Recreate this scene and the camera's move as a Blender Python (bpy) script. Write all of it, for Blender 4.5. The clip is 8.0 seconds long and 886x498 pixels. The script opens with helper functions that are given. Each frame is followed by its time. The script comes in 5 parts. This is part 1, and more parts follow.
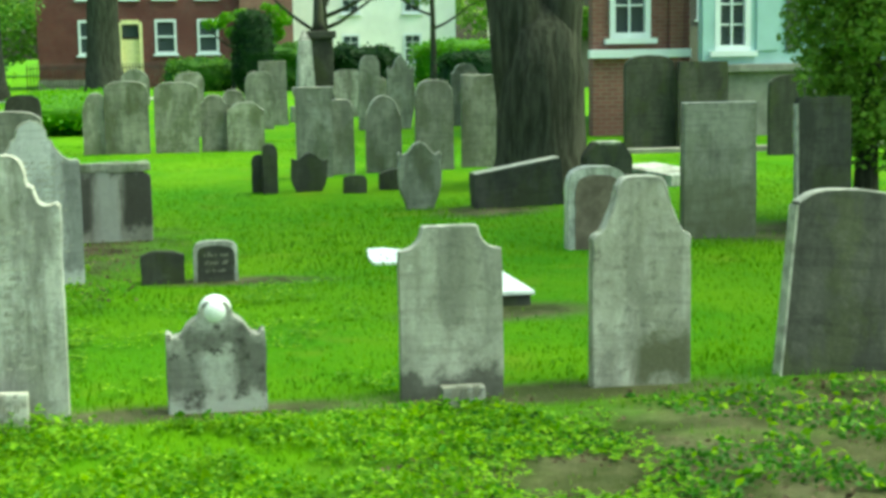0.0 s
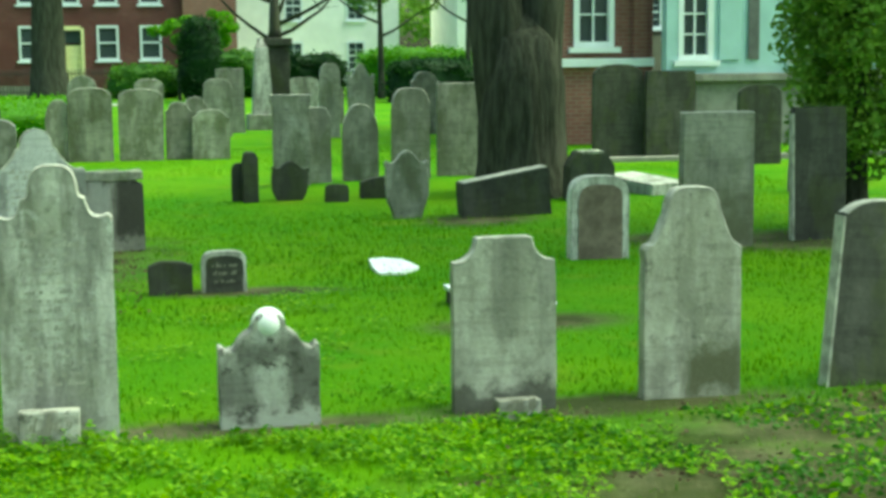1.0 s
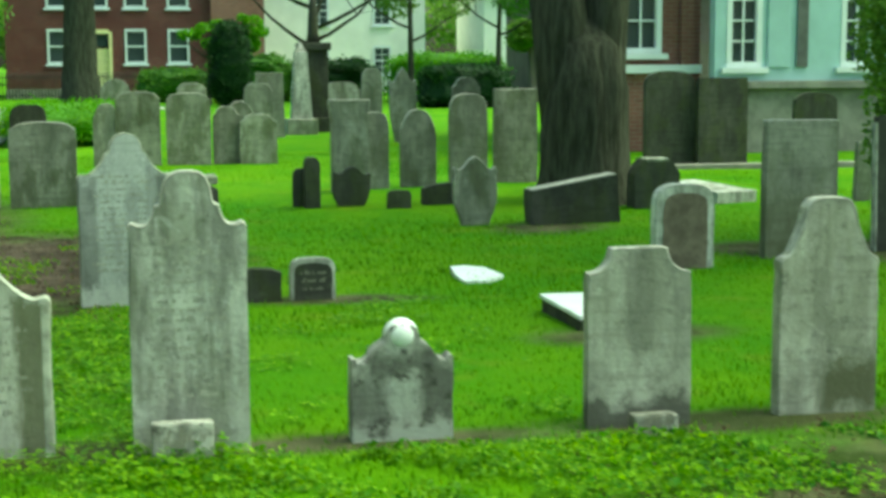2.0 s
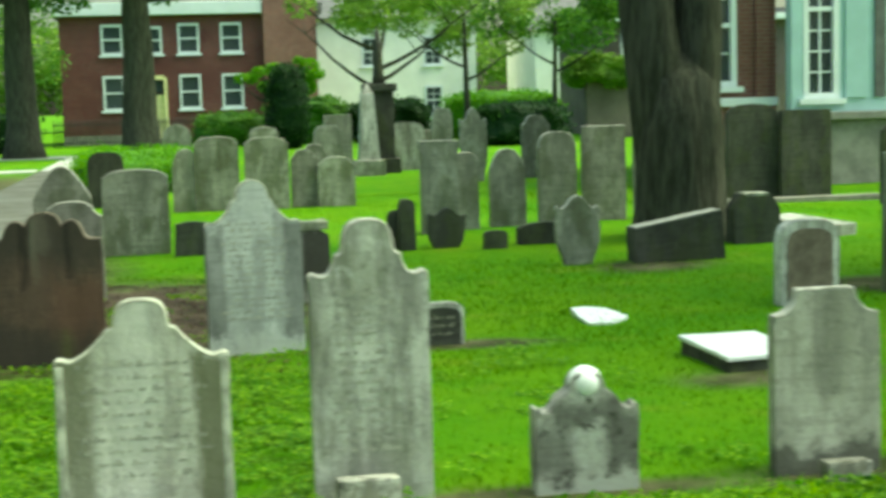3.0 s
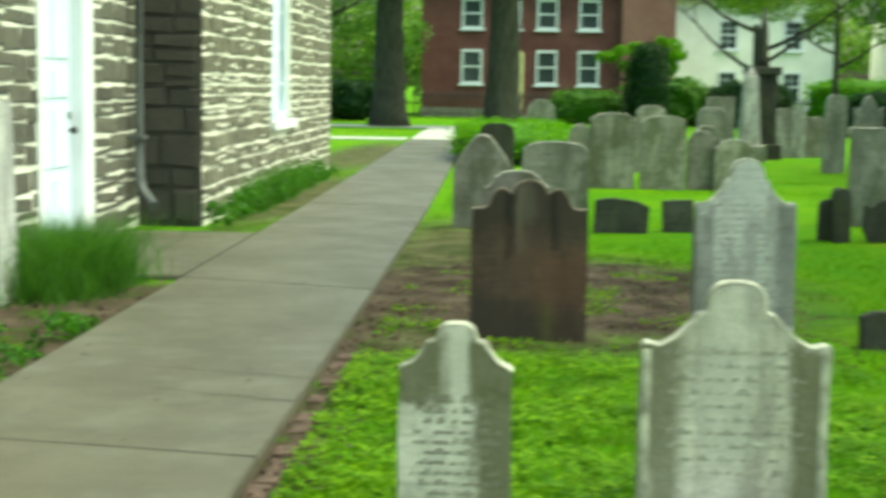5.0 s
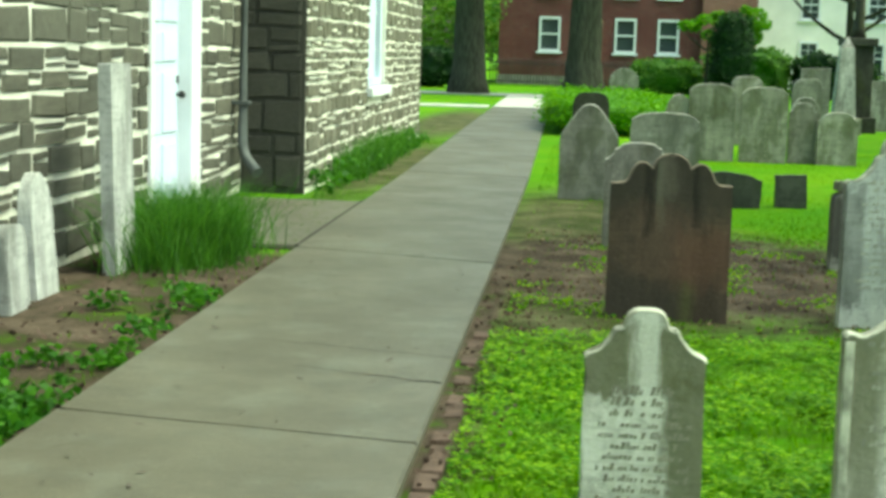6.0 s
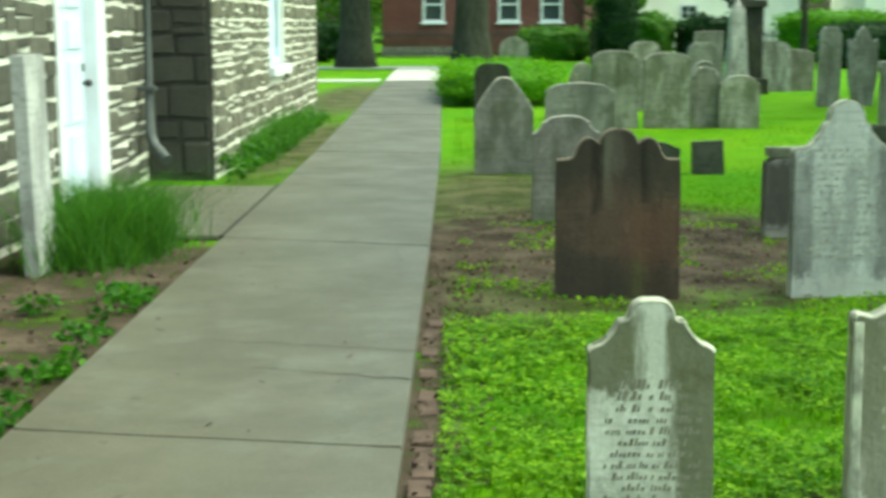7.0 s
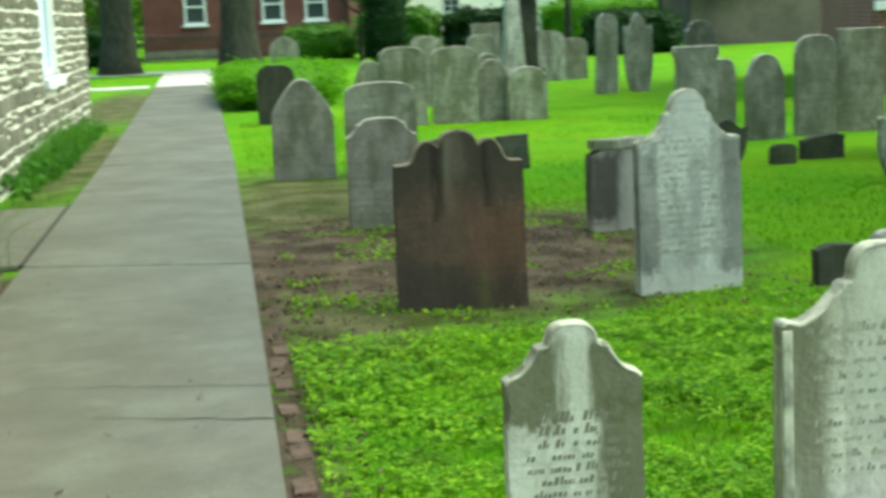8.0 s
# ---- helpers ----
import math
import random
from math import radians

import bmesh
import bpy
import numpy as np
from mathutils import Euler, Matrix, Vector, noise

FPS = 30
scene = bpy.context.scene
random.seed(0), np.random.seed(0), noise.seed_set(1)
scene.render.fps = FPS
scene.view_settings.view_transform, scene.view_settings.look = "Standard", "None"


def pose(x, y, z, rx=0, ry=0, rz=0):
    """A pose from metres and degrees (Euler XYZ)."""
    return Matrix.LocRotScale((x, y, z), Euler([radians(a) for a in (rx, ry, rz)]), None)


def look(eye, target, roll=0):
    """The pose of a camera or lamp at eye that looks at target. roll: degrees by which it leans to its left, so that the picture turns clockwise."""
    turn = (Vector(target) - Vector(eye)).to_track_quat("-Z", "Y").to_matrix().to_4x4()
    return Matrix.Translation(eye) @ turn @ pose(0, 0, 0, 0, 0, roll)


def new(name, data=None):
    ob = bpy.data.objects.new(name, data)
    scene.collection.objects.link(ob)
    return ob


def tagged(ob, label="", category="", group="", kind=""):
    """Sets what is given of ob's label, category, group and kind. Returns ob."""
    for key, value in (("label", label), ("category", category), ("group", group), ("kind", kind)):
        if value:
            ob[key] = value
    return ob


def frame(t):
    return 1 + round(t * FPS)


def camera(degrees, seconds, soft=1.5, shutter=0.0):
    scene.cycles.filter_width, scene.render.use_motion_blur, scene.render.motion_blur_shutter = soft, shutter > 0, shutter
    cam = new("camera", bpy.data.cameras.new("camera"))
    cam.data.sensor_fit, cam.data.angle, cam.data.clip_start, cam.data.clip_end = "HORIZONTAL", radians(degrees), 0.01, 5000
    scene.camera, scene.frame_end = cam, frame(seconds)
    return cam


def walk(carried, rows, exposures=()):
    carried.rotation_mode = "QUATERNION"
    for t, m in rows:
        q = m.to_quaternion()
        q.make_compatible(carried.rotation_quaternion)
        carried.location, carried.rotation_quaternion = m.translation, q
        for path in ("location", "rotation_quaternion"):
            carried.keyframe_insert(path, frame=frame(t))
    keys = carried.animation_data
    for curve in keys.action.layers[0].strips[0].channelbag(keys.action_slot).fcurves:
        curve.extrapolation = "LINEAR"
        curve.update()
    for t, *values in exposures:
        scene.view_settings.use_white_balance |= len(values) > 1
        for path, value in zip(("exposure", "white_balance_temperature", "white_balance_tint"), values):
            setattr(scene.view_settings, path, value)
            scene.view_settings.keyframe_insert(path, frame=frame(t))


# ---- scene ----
cam = camera(32.8, 8.0, soft=3.4, shutter=0.5)
EXPOSURES = [(0, 1.6, 6600, -32), (1.0, 1.45, 6600, -35), (1.7, 1.25, 6600, -39), (2.8, 1.4, 7000, -29), (5.2, 1.4, 6900, -23), (6.4, 1.4, 6600, -27), (8, 1.47, 6400, -20)]
PATH = [
    (0, (3.589, -12.486, 1.555), (3.912, -10.53, 1.292), -0.9),
    (0.5, (3.366, -12.363, 1.548), (3.703, -10.41, 1.274), -0.0),
    (1, (3.068, -12.294, 1.567), (3.478, -10.353, 1.313), -0.6),
    (1.5, (2.828, -12.165, 1.563), (3.241, -10.225, 1.308), 0.4),
    (1.7, (2.723, -12.115, 1.564), (3.126, -10.173, 1.306), 0.1),
    (2.8, (2.191, -11.797, 1.593), (2.551, -9.84, 1.4), -1.1),
    (3, (2.055, -11.749, 1.594), (2.389, -9.787, 1.398), -1.6),
    (3.5, (1.82, -11.591, 1.576), (2.048, -9.613, 1.394), -0.8),
    (4, (1.573, -11.394, 1.57), (1.739, -9.41, 1.384), -0.7),
    (4.5, (1.309, -11.302, 1.553), (1.368, -9.31, 1.379), 1.3),
    (5, (1.027, -11.154, 1.54), (0.937, -9.168, 1.321), 1.0),
    (5.2, (0.95, -11.115, 1.532), (0.8, -9.134, 1.308), 1.1),
    (6.3, (0.474, -10.795, 1.539), (0.298, -8.821, 1.267), 1.7),
    (6.5, (0.418, -10.781, 1.541), (0.256, -8.806, 1.272), 0.9),
    (7, (0.219, -10.578, 1.571), (0.196, -8.6, 1.272), -0.2),
    (7.5, (0.048, -10.271, 1.552), (0.169, -8.295, 1.264), -1.8),
    (8, (-0.136, -10.012, 1.59), (0.144, -8.055, 1.281), -2.4),
]
walk(cam, [(t, look(eye, target, roll)) for t, eye, target, roll in PATH], exposures=EXPOSURES)

# ---- world, sun, exposure ----
world = bpy.data.worlds.new("sky_world")
scene.world = world
world.use_nodes = True
wn, wl = world.node_tree.nodes, world.node_tree.links
sky = wn.new("ShaderNodeTexSky")
sky.sky_type = "NISHITA"
sky.sun_disc = False
SUN_EL, SUN_AZ = radians(58), radians(92)
sky.sun_elevation, sky.sun_rotation = SUN_EL, SUN_AZ
sky.air_density, sky.dust_density, sky.ozone_density = 1.0, 6.0, 1.0
wn["Background"].inputs["Strength"].default_value = 0.15
wl.new(sky.outputs["Color"], wn["Background"].inputs["Color"])
sun_data = bpy.data.lights.new("sun", "SUN")
sun_data.energy, sun_data.angle, sun_data.color = 1.0, radians(50), (1.0, 0.96, 0.88)
sun = new("sun", sun_data)
sun.matrix_world = look((30 * math.sin(SUN_AZ), 30 * math.cos(SUN_AZ), 30 * math.tan(SUN_EL)), (0, 0, 0))

GROUND = -0.05


# ---- materials ----
class Nodes:
    def __init__(self, name):
        self.mat = bpy.data.materials.new(name)
        self.mat.use_nodes = True
        self.t = self.mat.node_tree
        self.bsdf = self.t.nodes["Principled BSDF"]
        self.coords = self.t.nodes.new("ShaderNodeTexCoord")
        self.geo = self.t.nodes.new("ShaderNodeNewGeometry")
        self.info = self.t.nodes.new("ShaderNodeObjectInfo")

    def link(self, a, b):
        self.t.links.new(a, b)

    def vec(self, src, scale=(1, 1, 1), jitter=False):
        m = self.t.nodes.new("ShaderNodeMapping")
        m.inputs["Scale"].default_value = scale
        self.link(src, m.inputs["Vector"])
        if jitter:
            mul = self.math("MULTIPLY", self.info.outputs["Random"], 37.0)
            self.link(mul, m.inputs["Location"])
        return m.outputs["Vector"]

    def noise(self, vec, scale, detail=6, rough=0.6):
        n = self.t.nodes.new("ShaderNodeTexNoise")
        n.inputs["Scale"].default_value, n.inputs["Detail"].default_value, n.inputs["Roughness"].default_value = scale, detail, rough
        self.link(vec, n.inputs["Vector"])
        return n.outputs["Fac"]

    def ramp(self, fac, lo, hi):
        r = self.t.nodes.new("ShaderNodeMapRange")
        r.inputs["From Min"].default_value, r.inputs["From Max"].default_value = lo, hi
        r.interpolation_type = "SMOOTHSTEP"
        self.link(fac, r.inputs["Value"])
        return r.outputs["Result"]

    def math(self, op, a, b):
        m = self.t.nodes.new("ShaderNodeMath")
        m.operation = op
        for slot, v in zip(m.inputs, (a, b)):
            if isinstance(v, (int, float)):
                slot.default_value = v
            else:
                self.link(v, slot)
        return m.outputs[0]

    def mix(self, fac, a, b, mode="MIX"):
        m = self.t.nodes.new("ShaderNodeMix")
        m.data_type, m.blend_type = "RGBA", mode
        for slot, v in ((m.inputs[0], fac), (m.inputs[6], a), (m.inputs[7], b)):
            if isinstance(v, tuple):
                slot.default_value = (*v[:3], 1)
            elif isinstance(v, (int, float)):
                slot.default_value = v
            else:
                self.link(v, slot)
        return m.outputs[2]

    def sep(self, vec):
        s = self.t.nodes.new("ShaderNodeSeparateXYZ")
        self.link(vec, s.inputs[0])
        return s.outputs

    def bump(self, height, strength=0.4, dist=0.01):
        b = self.t.nodes.new("ShaderNodeBump")
        b.inputs["Strength"].default_value, b.inputs["Distance"].default_value = strength, dist
        self.link(height, b.inputs["Height"])
        self.link(b.outputs["Normal"], self.bsdf.inputs["Normal"])

    def done(self, color, rough=0.8, metal=0.0, spec=0.3):
        if isinstance(color, tuple):
            self.bsdf.inputs["Base Color"].default_value = (*color[:3], 1)
        else:
            self.link(color, self.bsdf.inputs["Base Color"])
        self.bsdf.inputs["Roughness"].default_value = rough
        self.bsdf.inputs["Metallic"].default_value = metal
        self.bsdf.inputs["Specular IOR Level"].default_value = spec
        return self.mat


def plain(name, color, rough=0.7, metal=0.0, vary=0.25, scale=6.0, spec=0.3, bump=0.15):
    n = Nodes(name)
    v = n.vec(n.coords.outputs["Object"], jitter=True)
    a = n.noise(v, scale)
    b = n.noise(v, scale * 9, 4)
    dark = tuple(c * (1 - vary) for c in color)
    light = tuple(min(1, c * (1 + vary)) for c in color)
    c = n.mix(n.ramp(a, 0.3, 0.7), dark, light)
    c = n.mix(n.math("MULTIPLY", b, 0.35), c, dark)
    n.bump(b, bump)
    return n.done(c, rough, metal, spec)


def stone_mat(name, pale, dark, algae=(0.07, 0.085, 0.02), stain=0.5, moss=0.5, speckle=0.5, shapes=()):
    """Weathered headstone: grain, streaks that run down, dark crust and green algae."""
    n = Nodes(name)
    o = n.coords.outputs["Object"]
    big = n.noise(n.vec(o, (2.2, 2.2, 1.1), True), 1.6, 5)
    streak = n.noise(n.vec(o, (6.5, 6.5, 1.1), True), 1.0, 6, 0.7)
    fine = n.noise(n.vec(o, (1, 1, 1), True), 45, 5, 0.7)
    spots = n.noise(n.vec(o, (1, 1, 1), True), 14, 6, 0.75)
    c = n.mix(n.ramp(big, 0.3, 0.72), dark, pale)
    c = n.mix(n.math("MULTIPLY", n.ramp(streak, 0.45, 0.62), stain), c, tuple(v * 0.4 for v in dark))
    c = n.mix(n.math("MULTIPLY", n.ramp(spots, 0.52, 0.66), speckle), c, (0.035, 0.036, 0.028))
    patch = n.noise(n.vec(o, (3, 3, 1.6), True), 1.3, 5)
    c = n.mix(n.math("MULTIPLY", n.ramp(patch, 0.48, 0.6), moss), c, algae)
    blot = n.noise(n.vec(o, (1, 1, 0.8), True), 6.5, 8, 0.72)
    c = n.mix(n.math("MULTIPLY", n.ramp(blot, 0.52, 0.62), 0.42), c, tuple(v * 0.5 for v in dark))
    c = n.mix(n.math("MULTIPLY", n.ramp(blot, 0.42, 0.33), 0.4), c, tuple(min(0.75, v * 1.35) for v in pale))
    bands = n.noise(n.vec(o, (1.3, 1.3, 17), True), 1.6, 5, 0.6)
    c = n.mix(n.math("MULTIPLY", n.ramp(bands, 0.5, 0.64), 0.3), c, tuple(v * 0.5 for v in dark))
    if shapes:
        x, _, z = n.sep(o)
        wob = n.math("MULTIPLY", n.math("SUBTRACT", spots, 0.5), 0.3)
        wob2 = n.math("MULTIPLY", n.math("SUBTRACT", big, 0.5), 0.3)
        x, z = n.math("ADD", x, n.math("MULTIPLY", n.math("SUBTRACT", streak, 0.5), 0.2)), n.math("ADD", n.math("ADD", z, wob), wob2)
    for x0, x1, z0, z1, tone, amount, soft in shapes:
        m = n.math("MULTIPLY", n.ramp(x, x0 - soft, x0 + soft), n.ramp(x, x1 + soft, x1 - soft))
        m = n.math("MULTIPLY", m, n.math("MULTIPLY", n.ramp(z, z0 - soft, z0 + soft), n.ramp(z, z1 + soft, z1 - soft)))
        c = n.mix(n.math("MULTIPLY", m, amount), c, tone)
    c = n.mix(n.math("MULTIPLY", fine, 0.3), c, tuple(v * 0.55 for v in dark))
    tone = n.math("ADD", n.math("MULTIPLY", n.info.outputs["Random"], 0.45), 0.78)
    grey = n.t.nodes.new("ShaderNodeCombineColor")
    for slot in grey.inputs:
        if slot.name in ("Red", "Green", "Blue"):
            n.link(tone, slot)
    c = n.mix(1.0, c, grey.outputs[0], "MULTIPLY")
    n.bump(n.math("ADD", n.math("ADD", n.math("MULTIPLY", spots, 0.6), n.math("MULTIPLY", blot, 0.8)), fine), 0.6, 0.007)
    return n.done(c, 0.88, spec=0.2)


M = {}
M["marble"] = stone_mat("weathered_marble", (0.64, 0.635, 0.59), (0.37, 0.365, 0.325), stain=0.8, moss=0.35, speckle=0.5)
M["white_marble"] = stone_mat("pale_marble", (0.6, 0.61, 0.6), (0.4, 0.41, 0.4), stain=0.6, moss=0.1, speckle=0.4)
M["grey"] = stone_mat("grey_limestone", (0.39, 0.38, 0.325), (0.21, 0.207, 0.17), stain=0.4, moss=0.45, speckle=0.35)
M["mottled"] = stone_mat("mottled_marble", (0.5, 0.49, 0.44), (0.17, 0.165, 0.135), stain=0.7, moss=0.2, speckle=0.95)
M["green_grey"] = stone_mat("algae_limestone", (0.4, 0.4, 0.33), (0.21, 0.215, 0.165), stain=0.45, moss=0.55, speckle=0.4)
M["dark"] = stone_mat("dark_slate", (0.1, 0.1, 0.08), (0.05, 0.052, 0.042), stain=0.4, moss=0.4, speckle=0.4)
OLIVE, CRUST, PALE = (0.075, 0.078, 0.034), (0.035, 0.033, 0.027), (0.55, 0.55, 0.51)
# Stains and washed streaks that belong to single stones; the brownstone's grooves are painted too.
M["stained_small"] = stone_mat("stained_marble", (0.58, 0.58, 0.54), (0.38, 0.375, 0.33), stain=0.3, moss=0.1, speckle=0.25,
                               shapes=((-0.25, 0.25, 0.44, 0.66, OLIVE, 0.9, 0.025), (0.07, 0.25, 0.0, 0.5, OLIVE, 0.9, 0.03), (-0.042, 0.036, 0.35, 0.75, PALE, 0.75, 0.022)))
M["stained_broad"] = stone_mat("side_stained_marble", (0.56, 0.55, 0.5), (0.38, 0.37, 0.32), stain=0.55, moss=0.15, speckle=0.3,
                               shapes=((0.2, 0.335, -0.2, 0.68, OLIVE, 0.9, 0.03), (-0.32, -0.2, 0.05, 0.68, OLIVE, 0.75, 0.03), (-0.1, 0.06, 0.0, 0.85, PALE, 0.45, 0.05)))
M["stained_foot"] = stone_mat("mossy_foot_stone", (0.5, 0.49, 0.415), (0.3, 0.295, 0.24), stain=0.5, moss=0.25, speckle=0.5,
                              shapes=((-0.02, 0.26, 0.03, 0.22, OLIVE, 0.9, 0.05),))
M["stained_notch"] = stone_mat("foot_stained_stone", (0.56, 0.555, 0.475), (0.37, 0.37, 0.305), stain=0.4, moss=0.15, speckle=0.3,
                               shapes=((-0.3, 0.3, -0.1, 0.12, CRUST, 0.8, 0.04), (-0.08, 0.06, 0.35, 0.8, CRUST, 0.35, 0.04)))
M["stained_skull"] = stone_mat("black_crusted_marble", (0.6, 0.59, 0.55), (0.36, 0.35, 0.31), stain=0.6, moss=0.1, speckle=0.95,
                               shapes=((-0.24, -0.06, 0.09, 0.3, CRUST, 0.65, 0.05), (0.07, 0.24, 0.08, 0.32, CRUST, 0.7, 0.04), (-0.16, 0.16, 0.3, 0.39, CRUST, 0.7, 0.035), (-0.05, 0.05, 0.1, 0.3, PALE, 0.55, 0.03), (-0.24, 0.24, -0.1, 0.06, PALE, 0.75, 0.025)))
M["stained_spire"] = stone_mat("side_streaked_marble", (0.68, 0.69, 0.68), (0.48, 0.49, 0.48), stain=0.5, moss=0.1, speckle=0.35,
                               shapes=((-0.34, -0.21, 0.12, 0.86, CRUST, 0.55, 0.03), (0.21, 0.34, 0.12, 0.86, CRUST, 0.55, 0.03), (-0.34, 0.34, -0.1, 0.1, PALE, 0.6, 0.03)))
# Two narrow near-black stripes paint the shade in grooves between the lobes.
M["brown"] = stone_mat("crusted_brownstone", (0.145, 0.1, 0.072), (0.08, 0.06, 0.046), algae=(0.05, 0.05, 0.02), stain=0.5, moss=0.15, speckle=0.3,
                       shapes=((-0.4, 0.4, 0.66, 1.1, (0.045, 0.043, 0.034), 0.75, 0.08), (-0.4, 0.05, -0.1, 0.28, (0.045, 0.04, 0.034), 0.8, 0.08), (-0.1, -0.04, 0.55, 0.95, (0.2, 0.2, 0.15), 0.55, 0.025), (0.06, 0.16, -0.1, 0.25, (0.1, 0.11, 0.035), 0.6, 0.06), (0.0, 0.4, 0.2, 0.55, (0.17, 0.085, 0.058), 0.5, 0.1), (-0.2, 0.0, 0.3, 0.7, (0.12, 0.08, 0.06), 0.5, 0.06), (-0.165, -0.125, 0.5, 1.0, (0.012, 0.011, 0.01), 0.7, 0.025), (0.12, 0.165, 0.58, 1.0, (0.012, 0.011, 0.01), 0.7, 0.025), (-0.06, 0.04, 0.72, 0.97, (0.17, 0.15, 0.12), 0.45, 0.03)))
M["mossy_tall"] = stone_mat("lower_mossed_stone", (0.33, 0.325, 0.27), (0.17, 0.168, 0.135), stain=0.5, moss=0.3, speckle=0.3,
                            shapes=((-0.4, 0.4, -0.1, 0.5, OLIVE, 0.6, 0.12),))
M["streaked_block"] = stone_mat("streaked_block_marble", (0.5, 0.48, 0.42), (0.3, 0.28, 0.24), stain=0.5, moss=0.1, speckle=0.4,
                                shapes=((-0.38, -0.14, 0.1, 0.6, CRUST, 0.85, 0.05), (0.1, 0.38, 0.1, 0.62, CRUST, 0.9, 0.05), (-0.13, 0.07, -0.1, 0.6, PALE, 0.6, 0.03)))
M["white_slab"] = plain("white_marble_slab", (0.78, 0.79, 0.78), 0.45, vary=0.08)
M["ink"] = plain("cut_lettering", (0.2, 0.19, 0.15), 0.9)
M["faint_ink"] = plain("faint_cut_lettering", (0.3, 0.295, 0.25), 0.9, vary=0.4, scale=20)
# Rim tones: worn stone, brightened in colour where edges catch the light.
M["pale_rim"] = plain("worn_and_lit_edge", (0.4, 0.4, 0.33), 0.9, vary=0.5, scale=9)
M["dull_rim"] = plain("dull_worn_lit_edge", (0.36, 0.35, 0.31), 0.9, vary=0.35, scale=14)
M["brown_face"] = plain("brown_weathered_face", (0.16, 0.13, 0.1), 0.9, vary=0.4)
M["dark_render"] = plain("dark_brown_render", (0.13, 0.11, 0.095), 0.85, vary=0.25, scale=1)
M["crack_dirt"] = plain("dark_crack_dirt", (0.035, 0.032, 0.025), 0.95)
M["mortar"] = plain("lime_mortar", (0.78, 0.77, 0.68), 0.9, vary=0.15, scale=4)
M["old_mortar"] = plain("stained_lime_mortar", (0.72, 0.72, 0.64), 0.9, vary=0.25, scale=3, bump=0.4)
M["white_paint"] = plain("white_paint", (0.74, 0.77, 0.8), 0.45, vary=0.06, scale=2)
M["iron"] = plain("black_iron", (0.012, 0.013, 0.013), 0.5, spec=0.5)
M["lead"] = plain("grey_downpipe", (0.09, 0.1, 0.1), 0.5, vary=0.2)
M["door_blue"] = plain("pale_blue_door_paint", (0.62, 0.72, 0.83), 0.4, vary=0.05, scale=2)
M["teal"] = plain("teal_siding_paint", (0.4, 0.55, 0.57), 0.55, vary=0.1, scale=1.5)
M["cream"] = plain("cream_stucco", (0.85, 0.84, 0.78), 0.8, vary=0.08, scale=0.8)
M["yellow_door"] = plain("yellow_paint", (0.78, 0.72, 0.38), 0.5, vary=0.1)
M["roof"] = plain("grey_slate_roof", (0.12, 0.12, 0.12), 0.7, vary=0.3, scale=3)
M["edge_brick"] = plain("old_red_brick", (0.1, 0.066, 0.052), 0.9, vary=0.35, scale=12, bump=0.5)
M["curtain"] = plain("net_curtain", (0.55, 0.57, 0.55), 0.9, vary=0.12)


def glass_mat():
    n = Nodes("window_glass")
    n.done((0.05, 0.065, 0.07), 0.06, spec=0.6)
    return n.mat


M["glass"] = glass_mat()


def rubble_mat(name, tones, rough=0.9):
    n = Nodes(name)
    o = n.coords.outputs["Object"]
    ramp = n.t.nodes.new("ShaderNodeValToRGB")
    ramp.color_ramp.elements[0].color = (*tones[0], 1)
    ramp.color_ramp.elements[1].color = (*tones[2], 1)
    mid = ramp.color_ramp.elements.new(0.5)
    mid.color = (*tones[1], 1)
    n.link(n.info.outputs["Random"], ramp.inputs["Fac"])
    v = n.vec(o, (1, 1, 1), True)
    a, b = n.noise(v, 2.5), n.noise(v, 16, 6, 0.7)
    c = n.mix(n.math("MULTIPLY", n.ramp(a, 0.35, 0.7), 0.55), ramp.outputs["Color"], tuple(t * 0.45 for t in tones[0]))
    c = n.mix(n.math("MULTIPLY", b, 0.3), c, (0.32, 0.31, 0.25))
    n.bump(b, 0.7, 0.02)
    return n.done(c, rough, spec=0.2)


M["rubble_grey"] = rubble_mat("dark_rubble_stone", ((0.05, 0.05, 0.045), (0.085, 0.085, 0.07), (0.13, 0.125, 0.1)))
M["rubble_tan"] = rubble_mat("tan_rubble_stone", ((0.1, 0.096, 0.07), (0.165, 0.158, 0.118), (0.24, 0.23, 0.18)))
# Darkened copy of the rubble: the return wall's shade is put into its colour.
M["rubble_shade"] = rubble_mat("shade_painted_rubble", ((0.02, 0.021, 0.02), (0.03, 0.03, 0.027), (0.045, 0.045, 0.04)))


